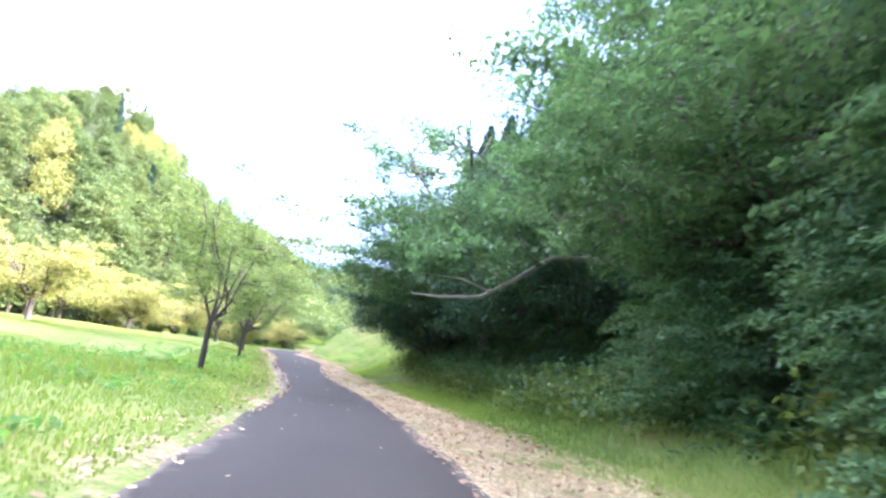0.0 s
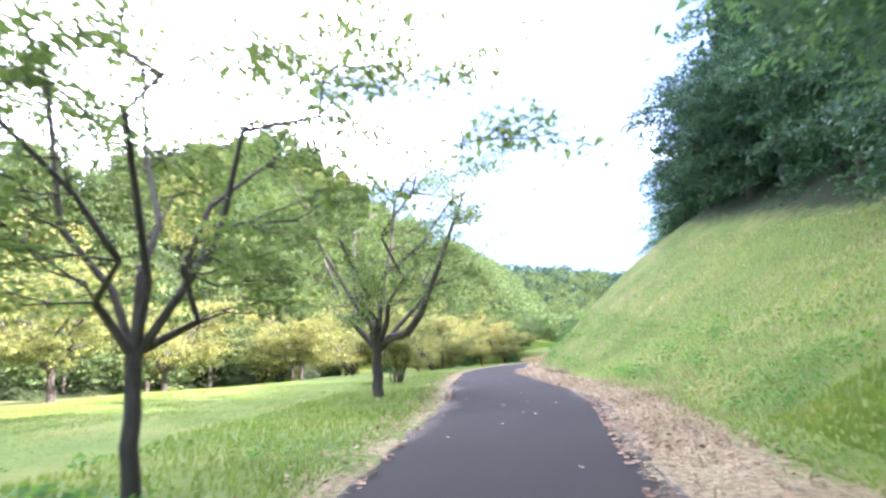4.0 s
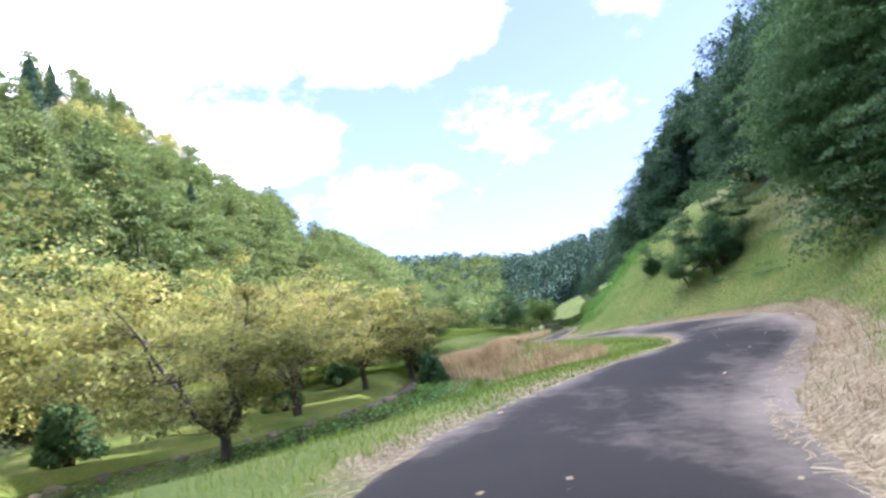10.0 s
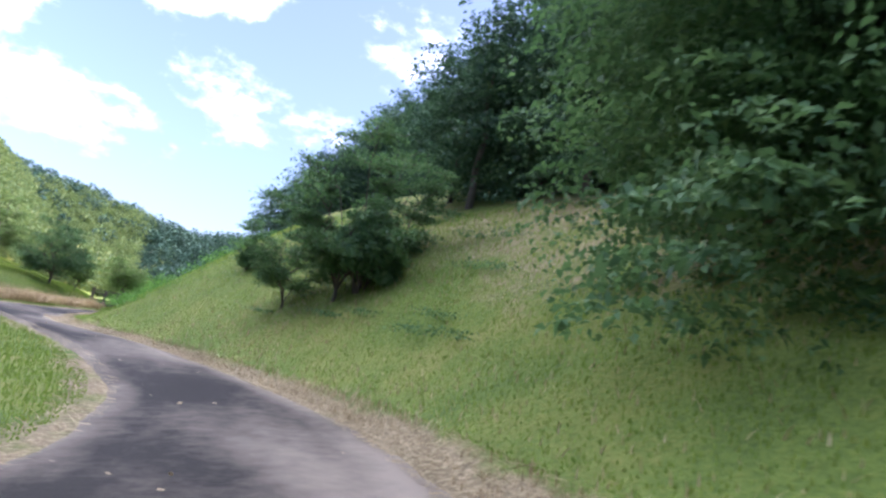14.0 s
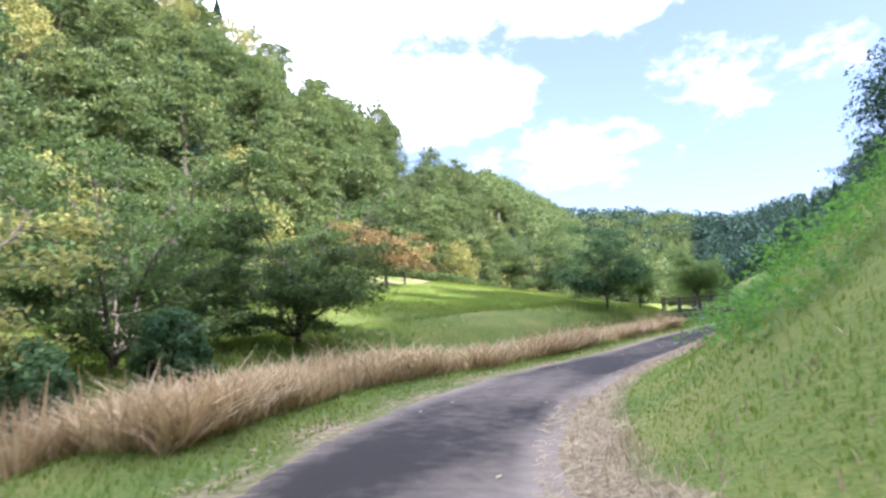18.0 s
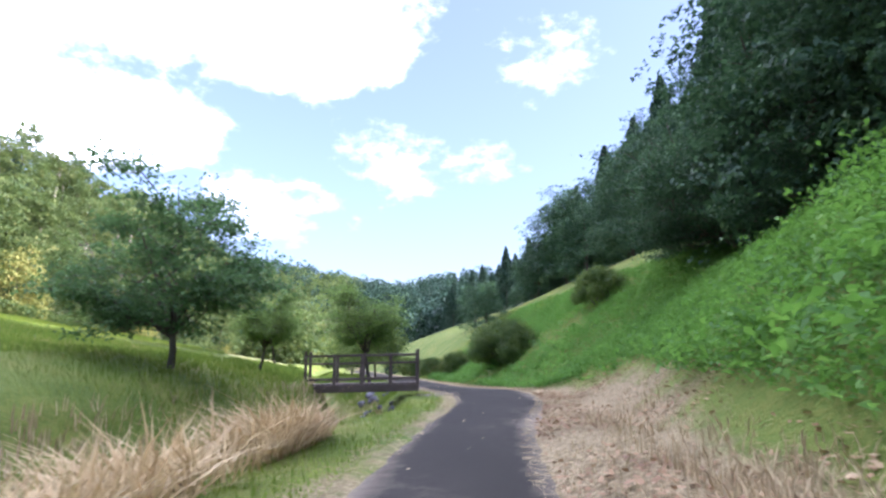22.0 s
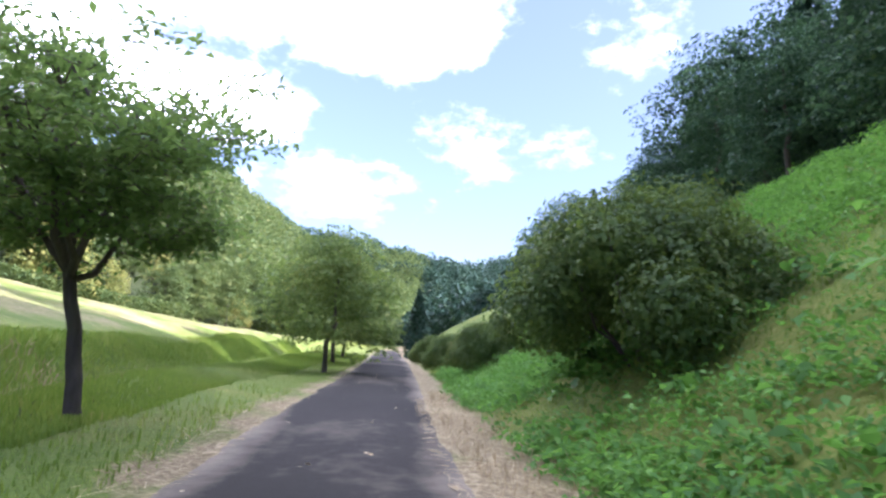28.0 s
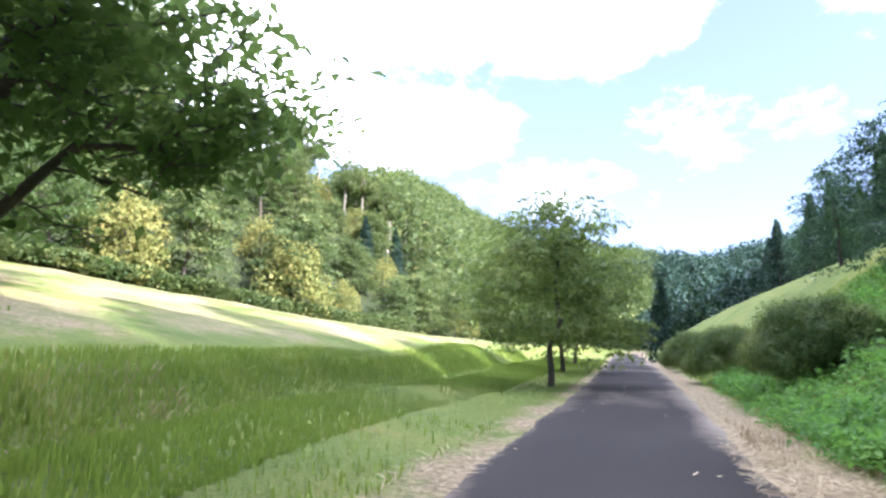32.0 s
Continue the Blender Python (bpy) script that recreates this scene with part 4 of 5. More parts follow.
for x, y, a, s in ((-16.8, 96.8, 0, 0.9), (-22.5, 88, 60, 1.0), (-21.8, 95, 130, 1.0), (-18.5, 101.5, 210, 0.9), (-25.5, 78, 280, 1.1), (-24.5, 92, 330, 1.1), (-18.8, 105, 20, 1.0), (-29, 75, 100, 1.1)):
    plant(bush_dark, x, y, a, s, 0.1, "dark leafy shrub below the cherry trees", "shrubs beyond the pond")
plant(stems_l, -19.8, 111.2, 0, 0.8)
plant(stems_l, -22.6, 106.4, 120, 0.9)
plant(stems_l, -23, 99.5, 200, 0.85)
plant(stems_l, -30, 104, 290, 1.0)
plant(stems_l, -29, 113, 30, 1.0)
plant(cherry_o, -28.4, 133.0, 0, 0.95)
plant(cherry_y, -29.5, 138.0, 60, 0.6)
plant(airy_tree, -12.5, 129.9, 30, 1.0)
# trees by the footbridge and the last straight
plant(maple_m, -7.75, 144.5, 0, 0.92)
plant(cherry_n, -7.5, 158, 0, 0.85)
plant(cherry_n, -8.6, 166, 120, 0.9)
plant(cherry_n, -9.6, 175, 240, 0.9)
plant(maple_m, -11.3, 134.6, 200, 0.45)
plant(maple_m, -12.2, 144.5, 20, 0.6)
plant(cedar_s, -5.5, 182, 0, 0.6)
plant(stems_l, -22, 152, 40, 0.9)
# bushes on the right bank
plant(bush_round, -1.1, 145.2, 0, 0.86, 0.25)
plant(bush_round, -2.3, 154, 100, 0.5)
plant(bush_round, -3.2, 161, 190, 0.5)
plant(bush_round, -4.0, 169, 260, 0.55)
plant(bush_small, 2.5, 141.2, 0, 1.1, 0.35)
plant(round_d, 0.7, 160, 40, 0.37, 0.3, "round dark tree beyond the bank's end")
plant(round_d, 1.9, 172, 140, 0.4, 0.3, "round dark tree beyond the bank's end")
plant(bush_dark, -1.2, 90.4, 0, 1.15)
plant(young_tree, -1.7, 90.6, 30, 1.0)
plant(young_tree, -0.5, 91.2, 200, 0.85)
plant(young_tree, -2.6, 92.0, 300, 0.7)
plant(young_tree, -3.0, 97.6, 130, 0.5)
plant(bush_dark, -2.9, 97.7, 90, 0.5)
# the wood's edge on the right
plant(forest_limb, 6.3, 15.2, 0, 1.0, 0.0)
for x, y, a, s, k in ((6.4, 8, 0, 0.9, 0), (7.5, 13, 60, 1.0, 0), (5.0, 19.5, 130, 1.0, 1), (6.5, 24, 200, 0.95, 0), (1.1, 27.5, 270, 0.85, 1), (3.1, 24.2, 30, 1.1, 0), (1.5, 31.0, 80, 0.85, 0), (9.5, 20, 40, 1.05, 0), (10, 9, 90, 1.1, 0), (6.5, 1.5, 160, 1.0, 1), (8.5, -5, 10, 1.1, 0), (11, 28, 300, 1.0, 0), (9, 31, 210, 0.9, 1)):
    plant((forest_near, forest_near_b)[k], x, y, a, s, 0.2, "", "trees of the shaded wood")
plant(big_tree, 1.2, 79.5, 20, 0.98, 0.4)
plant(big_tree, 3.6, 81.6, 75, 0.85, 0.4)
plant(big_tree, 5.6, 78.4, 140, 0.9, 0.3)
plant(big_tree, 3.0, 75.4, 230, 0.72, 0.4)
for x, y, a, s in ((5.6, 4.5, 0, 0.55), (5.5, 9.0, 70, 0.5), (5.6, 19.0, 150, 0.5), (4.6, 24.5, 220, 0.55), (7.5, 0.5, 300, 0.6)):
    plant(big_tree, x, y, a, s, 0.3, "leafy green tree hanging low at the wood's edge", "trees of the shaded wood")
for x, y, a in ((4.4, 133.2, 0), (5.6, 136.0, 80), (4.2, 129.5, 160), (7.2, 132.0, 220), (6.5, 126.0, 300)):
    plant(forest_near_b, x, y, a, 0.85, 0.7, "", "trees of the shaded wood")
plant(forest_near_b, 8.5, 80.0, 100, 0.9, 0.2)
plant(forest_near, 10, 85, 100, 0.9, 0.2)


def stand_back(y):
    """How far behind the bank's crest the wood begins."""
    return float(WOOD_BACK(y)) + float(np.interp(y, [38, 43, 58, 66, 96, 100, 113, 118], [0, 3.4, 3.0, 0, 0, 3.5, 3.5, 0]))


def crest_x(y):
    return float(ROAD_X(y) + TOE(y) + CREST(y) / STEEP(y))


def room_right(x, y):
    """How tall a tree may stand at a place of the wooded hill on the right."""
    top = 12.0 + 1.17 * (x - 0.9) + 0.08 * max(95 - y, 0)
    if y > 143:
        top = min(top, 5.5 + 2.1 * (x - 0.6) - 0.37 * (y - 150))
    return top - height(x, y)


def room_left(x, y):
    """The same for the hill on the left."""
    c = [np.interp(y, *zip(*p)) for p in LEFT_TOPS]
    return float(np.interp(-x, [45, 55, 65, 85], c)) - height(x, y)


LEFT_TOPS = (((30, 14), (50, 18), (70, 22), (90, 24.5), (105, 25.5), (128, 27.5), (165, 29.5), (190, 28)), ((40, 17), (61, 21.5), (75, 26), (95, 30), (120, 32), (150, 35), (195, 37), (224, 36)),
             ((50, 20), (72, 27), (90, 34), (113, 38), (135, 39), (172, 43), (225, 44)), ((60, 24), (90, 38), (113, 46), (150, 50), (225, 52)))
TALL = {round_d: 10.6, cedar_a: 15.0, cedar_b: 18.0, round_a: 11.0, round_b: 14.0, round_y: 8.0}

# dark wood above the bank: broadleaf fringe, cedars behind
for i in range(64):
    y = 33 + i * 2.9 + rng.uniform(-1, 1)
    x = crest_x(y) + rng.uniform(0.8, 2.6) + stand_back(y)
    if y > 205:
        break
    big = min(rng.uniform(0.5, 0.8), room_right(x, y) / 10.6 if y > 85 else 1)
    if big > 0.2:
        plant(round_d, x, y, rng.uniform(0, 360), big, 0.3, "", "trees of the shaded wood")
for row, (off, n) in enumerate(((5.0, 62), (9.5, 56), (15, 48), (22, 40), (31, 34), (42, 28))):
    for i in range(n):
        y = -20 + (255 / n) * (i + rng.uniform(0.2, 0.8))
        far = stand_back(y)
        x = crest_x(y) + off + far + rng.uniform(-1.5, 1.5)
        low = float(np.interp(y, [60, 88, 94, 110, 116, 143, 155, 170], [1.0, 0.95, 0.72, 0.72, 0.95, 0.95, 0.62, 0.55]))
        low = max(low, 0.95) if off > 12 and y < 120 else low
        pick = (cedar_a, cedar_b, round_d, round_d)[int(rng.integers(0, 4))]
        big = rng.uniform(0.75, 1.05) * low
        if 80 < y < 190:
            big = min(big * 1.3, room_right(x, y) / TALL[pick] * rng.uniform(0.86, 1.02))
        if big > 0.22:
            plant(pick, x, y, rng.uniform(0, 360), big, 0.4, "", "trees of the shaded hill")

# cedars standing close over the steep bank
for i in range(14):
    y = 117 + i * 2.0 + rng.uniform(-0.7, 0.7)
    x = crest_x(y) + 4.5 + (i % 3) * 2.4
    plant(cedar_b, x, y, rng.uniform(0, 360), min(1.0, max(0.35, room_right(x, y) / 18 * rng.uniform(0.92, 1.02))), 0.4, "", "trees of the shaded hill")

# sunlit wooded hill on the left
for row in range(10):
    n = 44 - row
    for i in range(n):
        y = -25 + (262 / n) * (i + rng.uniform(0.1, 0.9))
        x = float(ROAD_X(y) - ROAD_HALF(y) - L_FOOT(y)) - 1.5 - row * 5.6 + rng.uniform(-2, 2)
        pick = (round_y, round_a, round_a, round_b)[int(rng.integers(0, 4))] if row < 2 else (round_a, round_b, round_a, round_b, round_y, cedar_a)[int(rng.integers(0, 6))]
        big = rng.uniform(0.7, 1.05) * (0.7 if pick is cedar_a else 1) * float(np.interp(y, [185, 200], [1, 0.75]))
        if y < 190:
            big = min(big, max(room_left(x, y), 4.5 if y < 85 else 8.0) / TALL[pick])
        if big > 0.25:
            plant(pick, x, y, rng.uniform(0, 360), big, 0.4, "", "trees of the sunlit hill")
for x, y in ((-53, 77), (-56, 79), (-51, 74)):
    plant(round_a, x, y, 40 * x, 0.62, 0.4, "", "trees of the sunlit hill")
for i in range(20):
    y = 205 + i * 3.0 + rng.uniform(-1.5, 1.5)
    x = float(ROAD_X(y) - ROAD_HALF(y) - L_FOOT(y)) - 21 + rng.uniform(-4, 4)
    plant(pine, x, y, rng.uniform(0, 360), rng.uniform(0.75, 1.0), 0.3, "", "pines on the ridge")
for ob in MASTERS:
    if ob.name not in PLACED:
        raise ValueError(ob.name)


# far woods that nobody could count
def far_woods(name, xs, ys, seed, label, mat, size=1.6, per=70, tall=11.0):
    r = np.random.default_rng(seed)
    z = land(xs, ys)[0]
    n = len(xs)
    d = r.normal(size=(n, per, 3))
    d /= np.linalg.norm(d, axis=2, keepdims=True)
    hgt = tall * r.uniform(0.7, 1.25, (n, 1))
    c = np.stack([xs, ys, z], 1)[:, None] + d * np.stack([hgt * 0.32, hgt * 0.32, hgt * 0.5], 2) * r.uniform(0.5, 1.0, (n, per, 1)) ** 0.4 + np.stack([0 * hgt, 0 * hgt, hgt * 0.5], 2)
    ob = new(name, mesh_of(name, *leaf_quads(r, c.reshape(-1, 3), size, 0.75, 0.3), mat))
    return tagged(ob, label, "woods", kind="stuff")


yy = rng.uniform(232, 560, 2200)
side = rng.uniform(0, 110, 2200)
far_woods("far_woods", ROAD_X(yy) - side - 8 + 5 * sstep(yy, 250, 270), yy, 61, "sunlit far woods on the valley side", LEAF_WOOD, 1.05, 120)
yy = rng.uniform(240, 560, 1300)
far_woods("far_woods", ROAD_X(yy) + np.interp(yy, [240, 300], [10, -4]) + rng.uniform(0, 120, 1300), yy, 62, "shaded far woods on the valley side", LEAF_CEDAR, 0.95, 190, 8)
far_woods("far_woods", rng.uniform(-330, 330, 2200), rng.uniform(450, 760, 2200), 63, "hazy woods on the ridge closing the valley", LEAF_CEDAR, 1.7, 90, 12)


# ---- footbridge over the stream ----
def box(name, a, b, wide, deep, mat, parent, label=""):
    """A squared timber from a to b, with softened edges."""
    a, b = Vector(a), Vector(b)
    bm = bmesh.new()
    bmesh.ops.create_cube(bm, size=1.0)
    ln = (b - a).length
    bmesh.ops.scale(bm, vec=(wide, deep, ln), verts=bm.verts)
    bmesh.ops.bevel(bm, geom=bm.edges[:], offset=min(wide, deep) * 0.12, segments=1, affect="EDGES")
    bm.transform(Matrix.Translation((a + b) / 2) @ (b - a).to_track_quat("Z", "Y").to_matrix().to_4x4())
    return part(name, bm, mat, parent, label)


def footbridge(left, right, far, top):
    """Timber bridge: two beams, deck boards, posts and two rails a side. left and right: ends of the near side; far: the step to the other side."""
    left, right, far = Vector(left), Vector(right), Vector(far)
    ob = thing("footbridge", Matrix.Translation(left), "dark weathered timber footbridge with post-and-rail sides over a stream", "bridge")
    l, r = Vector((0, 0, 0)), right - left
    for k in (0, 1):
        o = far * k
        box("beam", l + o - Vector((0, 0, 0.17)), r + o - Vector((0, 0, 0.17)), 0.13, 0.24, TIMBER, ob)
        for i in range(5):
            c = l.lerp(r, (0.01, 0.26, 0.5, 0.75, 0.99)[i]) + o
            high = top + (0.12 if i in (0, 4) else 0.0)
            box("post", c - Vector((0, 0, 0.2)), c + Vector((0, 0, high)), 0.1, 0.1, TIMBER, ob)
        for z, w in ((top - 0.05, 0.09), (top * 0.68, 0.06), (0.14, 0.06)):
            box("rail", l + o + Vector((0, 0, z)), r + o + Vector((0, 0, z)), w, 0.07, TIMBER, ob)
    n = 21
    for i in range(n):
        c = l.lerp(r, (i + 0.5) / n)
        box("board", c - far * 0.04 + Vector((0, 0, -0.02)), c + far * 1.04 + Vector((0, 0, -0.02)), 0.145, 0.045, TIMBER, ob)
    return ob


footbridge((-10.05, 136.2, 0.38), (-6.16, 136.0, 0.46), (0.05, 1.15, 0), 1.0)


# trodden spur from the path to the bridge
sx_, sy_ = np.meshgrid(np.linspace(-6.2, -4.7, 9), np.linspace(-0.62, 0.62, 6), indexing="ij")
SY = 136.58 + sy_ * (1.0 + 0.6 * (sx_ + 6.2) / 1.5) + 0.3 * (sx_ + 6.2)
SZ = land(sx_, SY)[0] + 0.03 - 0.04 * (np.abs(sy_) > 0.6)
ii, jj = np.meshgrid(np.arange(8), np.arange(5), indexing="ij")
spur = new("footpath", mesh_of("footpath", np.stack([sx_, SY, SZ], -1).reshape(-1, 3), np.stack([ii * 6 + jj, (ii + 1) * 6 + jj, (ii + 1) * 6 + jj + 1, ii * 6 + jj + 1], -1).reshape(-1, 4), ASPHALT, True, (("dry", np.full(54, 0.55)),)))
tagged(spur, "short dusty footpath leading to the timber bridge", "path", kind="structure")


def stone_mesh(seed, mat, flat=0.7):
    bm = bmesh.new()
    bmesh.ops.create_icosphere(bm, subdivisions=2, radius=0.5)
    r = random.Random(seed)
    off = Vector((r.uniform(0, 50), r.uniform(0, 50), r.uniform(0, 50)))
    for v in bm.verts:
        v.co *= 1 + 0.35 * noise.noise(v.co * 1.6 + off)
        v.co.z *= flat
    me = bpy.data.meshes.new("stone")
    bm.to_mesh(me)
    bm.free()
    me.materials.append(mat)
    return me


STONES = [stone_mesh(i, STONE) for i in range(4)]
MUD_STONES = [stone_mesh(i, MUD_STONE) for i in range(4, 8)]
r2 = random.Random(3)
stones = []
for i in range(34):
    x, y = r2.gauss(-7.7, 0.35), r2.uniform(135.6, 141)
    stones.append((x, y, r2.uniform(0.18, 0.42)))
for i in range(16):
    stones.append((r2.gauss(-8.5, 0.4), r2.uniform(129, 136), r2.uniform(0.15, 0.4)))
for x, y, s in stones:
    ob = new("stone", r2.choice(STONES))
    ob.matrix_basis = Matrix.Translation((x, y, max(height(x, y), POND_Z - 0.1) + s * 0.1)) @ pose(0, 0, 0, 0, 0, r2.uniform(0, 360)) @ Matrix.Diagonal((s, s * r2.uniform(0.7, 1.1), s, 1))
    tagged(ob, "blue-grey stream stone below the footbridge", "stone", "stones in the stream")

# stone edging along the pond's far bank
edging = thing("bank_edging", Matrix(), "low rough stone edging along the pond's far bank", "edging")
edging["kind"] = "structure"
for i in range(70):
    y = 66 + i * 0.5 + r2.uniform(-0.12, 0.12)
    x = float(ROAD_X(y) - ROAD_HALF(y) - DITCH_B(y)) + 0.2 + r2.uniform(-0.15, 0.15)
    if r2.random() < 0.3:
        continue
    ob = new("stone", r2.choice(MUD_STONES))
    ob.parent = edging
    ob.matrix_basis = Matrix.Translation((x, y, POND_Z + r2.uniform(-0.14, 0.0))) @ pose(0, 0, 0, 0, 0, r2.uniform(0, 360)) @ Matrix.Diagonal((r2.uniform(0.4, 0.6), r2.uniform(0.4, 0.75), r2.uniform(0.35, 0.6), 1))

# fallen branch on the verge
branch = thing("fallen_branch", spot(-6.2, 47.7, 0, 0.6), "dead grey-brown fallen branch lying in the straw beside the path", "branch")
rb = np.random.default_rng(5)
part("bough", mesh_of("bough", *tubes([bent(rb, (0.5, -0.6, 0.05), (-0.6, 0.7, 0.16), 0.06, 0.03, 7, 0.08)], 7), BARK, True), BARK, branch)
for e in ((-0.9, 0.1, 0.35), (-0.2, 0.9, 0.4), (0.5, 0.3, 0.3), (-1.1, 0.6, 0.1)):
    part("twig", mesh_of("twig", *tubes([bent(rb, (-0.15, 0.1, 0.1), e, 0.03, 0.008, 5, 0.1)], 5), BARK, True), BARK, branch)


# pale stick lying across the straw
stick = thing("fallen_stick", Matrix.Translation((-1.35, 19.3, 0.06)), "pale bare stick lying at the path's edge", "stick")
part("shaft", mesh_of("shaft", *tubes([bent(rb, (0, 0, 0), (1.5, -0.3, 0.03), 0.022, 0.012, 7, 0.03)], 6), BARK_PALE, True), BARK_PALE, stick)
part("twig", mesh_of("twig", *tubes([bent(rb, (0.6, -0.12, 0.02), (0.95, 0.15, 0.05), 0.012, 0.005, 4, 0.05)], 5), BARK_PALE, True), BARK_PALE, stick)


# ---- grass, reeds, straw, weeds ----
def blades(name, x, y, tall, wide, seed, mat, label, category="grass", lean=0.35, z0=None):
    """Single bent blades, two faces each."""
    r = np.random.default_rng(seed)
    n = len(x)
    z = land(x, y)[0] if z0 is None else np.full(n, z0)
    az = r.uniform(0, 2 * np.pi, n)
    h = tall * r.uniform(0.55, 1.25, n)
    side = np.stack([np.cos(az), np.sin(az), 0 * az], 1) * (wide * r.uniform(0.7, 1.3, n))[:, None]
    tip = np.stack([-np.sin(az), np.cos(az), 0 * az], 1) * (h * lean * r.normal(size=n))[:, None]
    p0 = np.stack([x, y, z - 0.02], 1)
    mid = p0 + tip * 0.35 + np.stack([0 * h, 0 * h, h * 0.6], 1)
    top = p0 + tip + np.stack([0 * h, 0 * h, h], 1)
    v = np.stack([p0 - side, p0 + side, mid + side * 0.7, mid - side * 0.7, top], 1).reshape(-1, 3)
    k = np.arange(n)[:, None] * 5
    ob = new(name, mesh_of(name, v, [np.concatenate([k, k + 1, k + 2, k + 3], 1), np.concatenate([k + 3, k + 2, k + 4], 1)], mat))
    return tagged(ob, label, category, kind="stuff")


def strewn(n, y0, y1, a, b, seed, right=False, clump=0.0):
    """Places between the offsets a and b from the path's edge (functions of y or numbers)."""
    r = np.random.default_rng(seed)
    y = r.uniform(y0, y1, n)
    lo = a(y) if callable(a) else a
    hi = b(y) if callable(b) else b
    k = r.uniform(0, 1, n) ** 1.3
    v = ROAD_HALF(y) + lo + (hi - lo) * k
    x = ROAD_X(y) + (v if right else -v)
    if clump:
        keep = wavy(x, y, clump, seed) + 0.5 * r.normal(size=n) > -0.1
        x, y = x[keep], y[keep]
    return x, y


blades("verge_grass", *strewn(80000, -1, 185, 0.2, 3.6, 71), 0.085, 0.011, 71, GRASS, "short green grass on the path's verge")
blades("verge_grass", *strewn(20000, 0, 150, 0.35, 2.2, 72, False, 0.8), 0.12, 0.01, 72, GRASS, "taller tufts of green grass by the path")
blades("lawn_grass", *strewn(9000, 0, 16, 2.5, 9, 70, False, 0.6), 0.2, 0.012, 70, GRASS, "long tufts of grass on the rough edge of the lawn")
blades("lawn_grass", *strewn(60000, 6, 66, 3.0, 15, 73), 0.055, 0.014, 73, GRASS, "evenly mown green lawn grass")
blades("bank_grass", *strewn(150000, 28, 165, lambda y: DRY_R(y) * 0.8 + 0.2, 8.5, 74, True), 0.1, 0.008, 74, GRASS, "rough green grass on the steep bank")
blades("bank_grass", *strewn(30000, -2, 34, 1.6, 5.0, 75, True), 0.14, 0.013, 75, GRASS, "shaded short grass at the wood's edge")
blades("meadow_grass", *strewn(60000, 138, 186, 1.6, lambda y: DITCH_B(y) + 0.6, 76), 0.16, 0.012, 76, GRASS, "sunlit meadow grass beyond the ditch")
blades("ditch_grass", *strewn(50000, 98, 176, lambda y: DITCH_B(y) - 1.0, lambda y: DITCH_B(y) + np.interp(y, [130, 142], [5, 1.2]), 172), 0.16, 0.016, 172, GRASS, "long green grass on the ditch's far bank")
blades("ditch_grass", *strewn(5000, 122, 150, lambda y: DITCH_B(y) - 2.0, lambda y: DITCH_B(y) + 0.6, 173), 0.22, 0.012, 173, STRAW, "brown dead grass on the ditch's far bank", "grass", 0.8)
blades("field_grass", *strewn(45000, 100, 150, lambda y: DITCH_B(y) + 4, lambda y: DITCH_B(y) + 20, 174), 0.22, 0.03, 174, GRASS, "long grass on the field beyond the ditch")
blades("dry_reeds", *strewn(60000, 98, 124, 1.2, lambda y: np.clip(DITCH_B(y) - 1.5, 4.6, 8.5), 77, False, 0.9), 0.5, 0.017, 77, REED, "matted dry straw-coloured reeds along the wet ditch", "reeds", 1.35)
blades("dry_reeds", *strewn(3500, 98, 124, 1.5, lambda y: np.clip(DITCH_B(y) - 1.5, 4.6, 8.5), 177, False, 0.9), 0.75, 0.016, 177, REED, "tall dry straw-coloured reeds along the wet ditch", "reeds", 0.9)
blades("dry_reeds", *strewn(5200, 88, 99, 2.6, 6.0, 78, False, 0.9), 0.55, 0.02, 78, REED, "dry straw-coloured reeds by the pond", "reeds", 0.7)
blades("dry_reeds", *strewn(1500, 88, 99, 2.8, 6.0, 178, False, 0.9), 0.95, 0.022, 178, REED, "tall dry straw-coloured reeds by the pond", "reeds", 0.4)
blades("dry_reeds", *strewn(1500, 82, 87, 2.4, 4.2, 79), 0.8, 0.016, 79, REED, "clump of dry reeds by the pond", "reeds", 0.35)
for i, (x, y) in enumerate(((-11.9, 82), (-12.6, 79.5), (-13.3, 82.6), (-11.2, 85.5), (-13.4, 87), (-12.2, 89.5))):
    rr = np.random.default_rng(90 + i)
    blades("reed_tuft", x + rr.normal(size=90) * 0.12, y + rr.normal(size=90) * 0.12, 0.5, 0.012, 90 + i, GRASS, "dark tuft of reeds standing in the pond", "reeds", 0.3, POND_Z)


def floating(n, seed):
    """Leaves lying on the pond."""
    r = np.random.default_rng(seed)
    y = r.uniform(64, 99, n)
    a, b = DITCH_A(y) + BANK_RUN(y) * 0.7, DITCH_B(y) - 0.6
    x = ROAD_X(y) - ROAD_HALF(y) - a - (b - a) * r.uniform(0, 1, n) ** 0.8
    keep = wavy(x, y, 0.7, 6) + 0.6 * r.normal(size=n) > -0.1
    c = np.stack([x, y, np.full(n, POND_Z + 0.012)], 1)[keep]
    ob = new("water_weed", mesh_of("water_weed", *leaf_quads(r, c, 0.13, 0.8, 6.0), LEAF_WEED))
    return tagged(ob, "small green floating leaves on the pond", "weeds", kind="stuff")


floating(7000, 95)


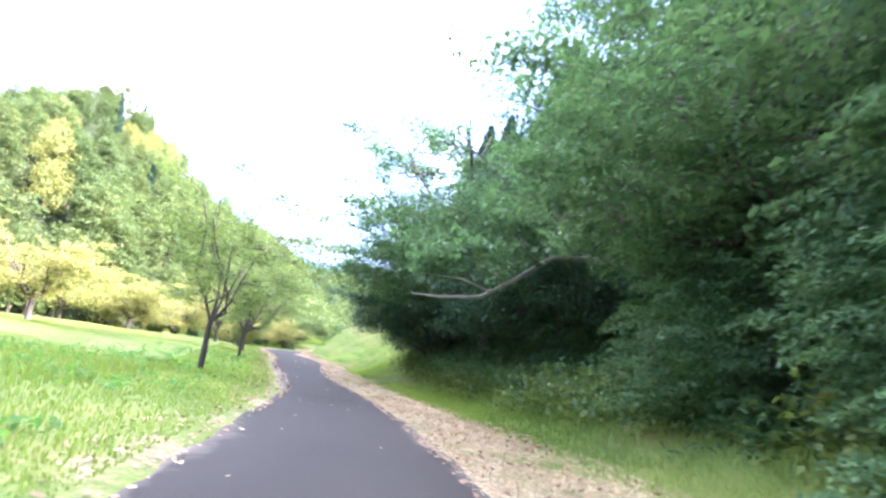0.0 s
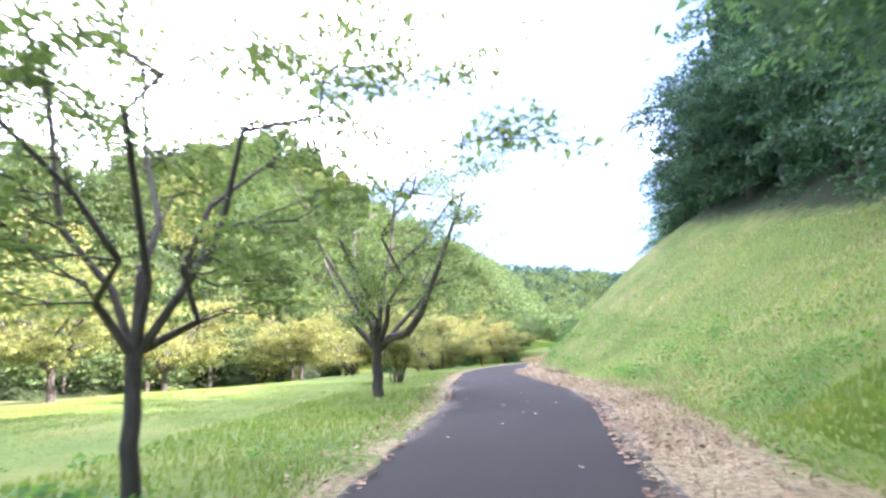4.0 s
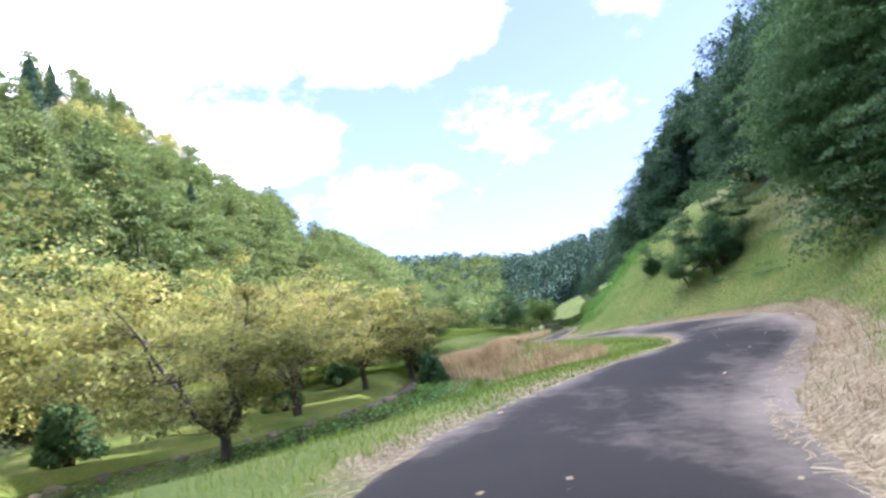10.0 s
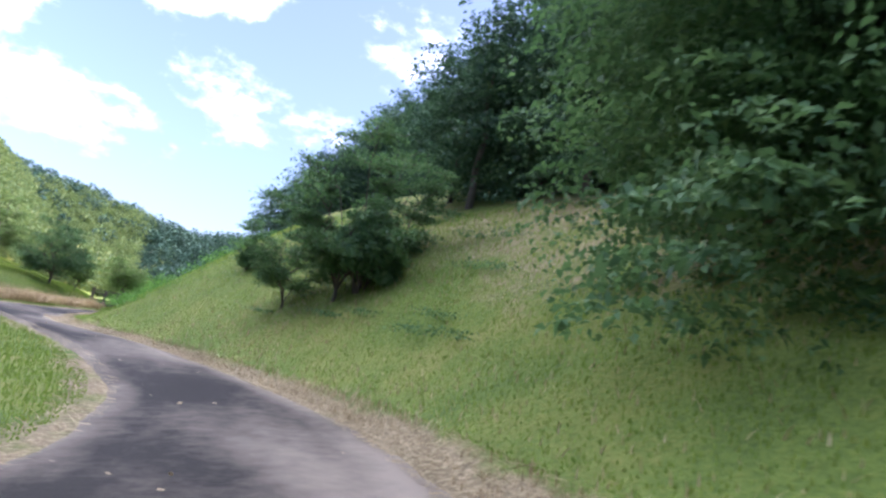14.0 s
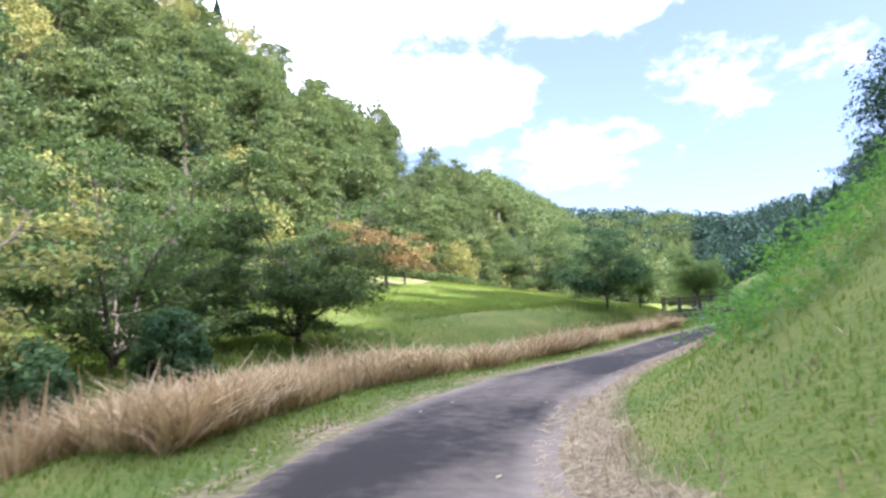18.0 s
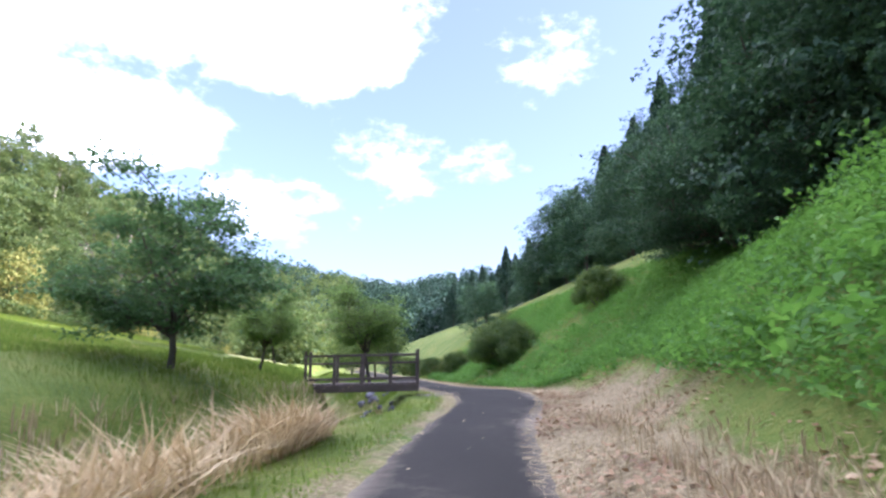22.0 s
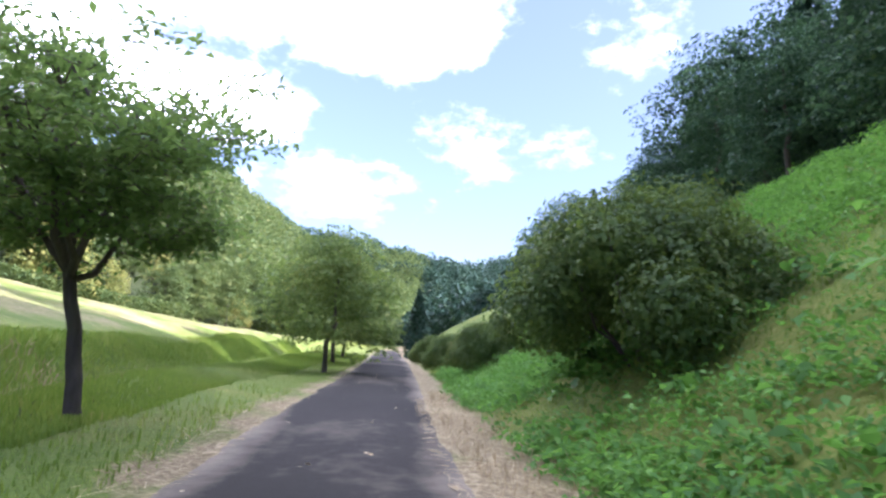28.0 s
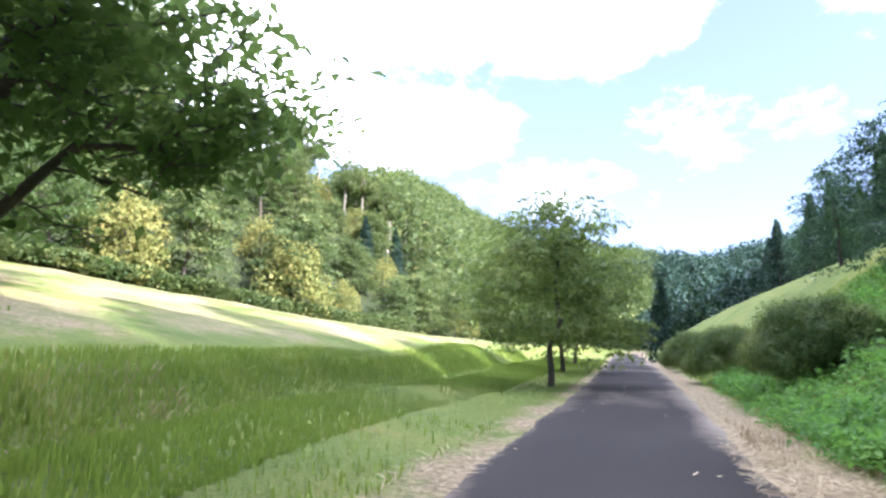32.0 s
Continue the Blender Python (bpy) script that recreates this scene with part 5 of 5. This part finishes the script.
def litter(name, x, y, long, wide, seed, mat, label, lift=0.012):
    """Stalks or leaves lying about."""
    r = np.random.default_rng(seed)
    n = len(x)
    z, d = land(x, y)
    on = np.abs(d) < ROAD_HALF(y)
    z = np.where(on, ROAD_Z(y) + CROSSFALL(y) * d + 0.03, z) + lift + r.uniform(0, 0.05, n) * (~on)
    az = r.uniform(0, 2 * np.pi, n)
    ln = long * r.uniform(0.4, 1.3, n) / 2
    a = np.stack([np.cos(az) * ln, np.sin(az) * ln, r.normal(size=n) * ln * 0.25 * (~on)], 1)
    b = np.stack([-np.sin(az), np.cos(az), 0.3 * r.normal(size=n)], 1) * (wide * r.uniform(0.6, 1.3, n) / 2)[:, None]
    c = np.stack([x, y, z], 1)
    v = np.stack([c - a - b, c + a - b, c + a + b, c - a + b], 1).reshape(-1, 3)
    ob = new(name, mesh_of(name, v, np.arange(4 * n).reshape(n, 4), mat))
    return tagged(ob, label, "litter", kind="stuff")


litter("straw_litter", *strewn(70000, -1, 150, -0.2, lambda y: DRY_R(y) * 1.15, 81, True, 0.9), 0.14, 0.006, 81, STRAW, "matted dry straw and stalks along the path")
litter("straw_litter", *strewn(8000, 30, 150, -0.12, 0.5, 82), 0.14, 0.007, 82, STRAW, "thin dry straw along the path's edge")
blades("dry_verge_grass", *strewn(30000, 34, 152, 0.1, lambda y: DRY_R(y) * 1.15, 181, True, 1.1), 0.11, 0.0045, 181, STRAW, "tangled dry grass along the path's verge", "grass", 1.1)
blades("dry_verge_grass", *strewn(6000, 0, 34, 0.1, lambda y: DRY_R(y) * 1.1, 182, True, 1.1), 0.1, 0.008, 182, STRAW, "thin dry grass on the wood's verge", "grass", 1.3)
litter("fallen_leaves", *strewn(9000, 111, 134, 0.0, lambda y: DRY_R(y) + 0.5, 183, True, 0.7), 0.06, 0.04, 183, LEAF_FALLEN, "brown fallen leaves on the dry verge")
litter("fallen_leaves", *strewn(16000, -1, 62, -0.3, lambda y: DRY_R(y) * 1.1, 83, True, 0.8), 0.055, 0.035, 83, LEAF_FALLEN, "brown fallen leaves on the verge")
litter("fallen_leaves", *strewn(2600, -1, 62, -0.2, 0.8, 84), 0.055, 0.04, 84, LEAF_FALLEN, "brown fallen leaves by the path")
blades("bank_straw", *strewn(42000, 34, 99, lambda y: DRY_R(y) * 0.8, 8.5, 171, True, 0.45), 0.13, 0.008, 171, STRAW, "dry brown stalks in the bank's grass", "grass", 0.6)
litter("road_bits", *strewn(260, 0, 160, lambda y: -2 * ROAD_HALF(y) + 0.1, 0.1, 85, True), 0.05, 0.035, 85, STRAW, "pale leaf scraps scattered on the asphalt", 0.006)


def weeds(name, x, y, tall, size, seed, per, spread, mat, label):
    """Low broad-leaved plants in clumps."""
    r = np.random.default_rng(seed)
    z = land(x, y)[0]
    c = np.repeat(np.stack([x, y, z], 1), per, 0)
    h = np.repeat(tall * r.uniform(0.4, 1.2, len(x)), per)
    k = r.uniform(0.1, 1, len(c)) ** 0.7
    c = c + np.stack([r.normal(size=len(c)) * spread, r.normal(size=len(c)) * spread, h * k], 1)
    ob = new(name, mesh_of(name, *leaf_quads(r, c, size, 0.65, 0.7), mat))
    return tagged(ob, label, "weeds", kind="stuff")


weeds("bank_weeds", *strewn(11000, 126, 160, lambda y: np.interp(y, [126, 131, 137], [2.6, 2.3, 0.8]), 8.0, 101, True, 0.5), 0.32, 0.075, 101, 28, 0.15, LEAF_WEED, "lush broad-leaved weeds on the bank")
weeds("bank_weeds", *strewn(900, 128, 160, lambda y: DRY_R(y) * 0.8 + 0.3, 6.0, 111, True, 0.7), 0.3, 0.16, 111, 9, 0.14, LEAF_WEED, "broad dock leaves among the weeds on the bank")
weeds("bank_weeds", *strewn(2600, 100, 128, lambda y: np.interp(y, [112, 120, 128], [1.7, 2.2, 2.6]), 6.5, 102, True, 0.25), 0.42, 0.075, 102, 34, 0.2, LEAF_WEED, "fern-like green weeds on the steep bank")
weeds("bank_weeds", *strewn(420, 34, 64, 1.6, 4.0, 103, True, 0.6), 0.25, 0.07, 103, 26, 0.16, LEAF_WEED, "scattered weeds at the foot of the bank")
weeds("bank_weeds", *strewn(120, 66, 97, 2.4, 8.5, 104, True, 0.6), 0.17, 0.07, 104, 170, 0.3, LEAF_BROAD, "low dark green weeds in patches on the dry bank")
weeds("bank_ferns", *strewn(620, 106, 123, 2.0, 7.5, 112, True, 0.4), 0.8, 0.11, 112, 70, 0.3, LEAF_WEED, "tall feathery green ferns on the steep bank")
blades("dead_stalks", *strewn(5000, 106, 124, 0.8, 1.9, 113, True, 0.8), 0.2, 0.009, 113, STRAW, "brown dead stalks at the foot of the bank", "grass", 0.8)
weeds("undergrowth", *strewn(800, -3, 33, 3.9, 7.5, 105, True), 0.8, 0.13, 105, 40, 0.3, LEAF_BROAD, "dark undergrowth below the wood's edge")
weeds("undergrowth", *strewn(260, 4, 30, 3.2, 4.6, 106, True, 0.5), 0.9, 0.14, 106, 30, 0.25, LEAF_BUSH, "yellow-green undergrowth at the wood's edge")
weeds("verge_weeds", *strewn(330, -1, 32, 1.2, 6, 107, False, 0.7), 0.22, 0.1, 107, 14, 0.12, LEAF_WEED, "leafy weeds in the lawn's edge")
weeds("hedge_scrub", *strewn(1500, 140, 200, lambda y: L_FOOT(y) - 3.0, lambda y: L_FOOT(y) + 1.5, 108), 1.6, 0.32, 108, 26, 0.45, LEAF_WOOD, "leafy scrub along the meadow's far edge")
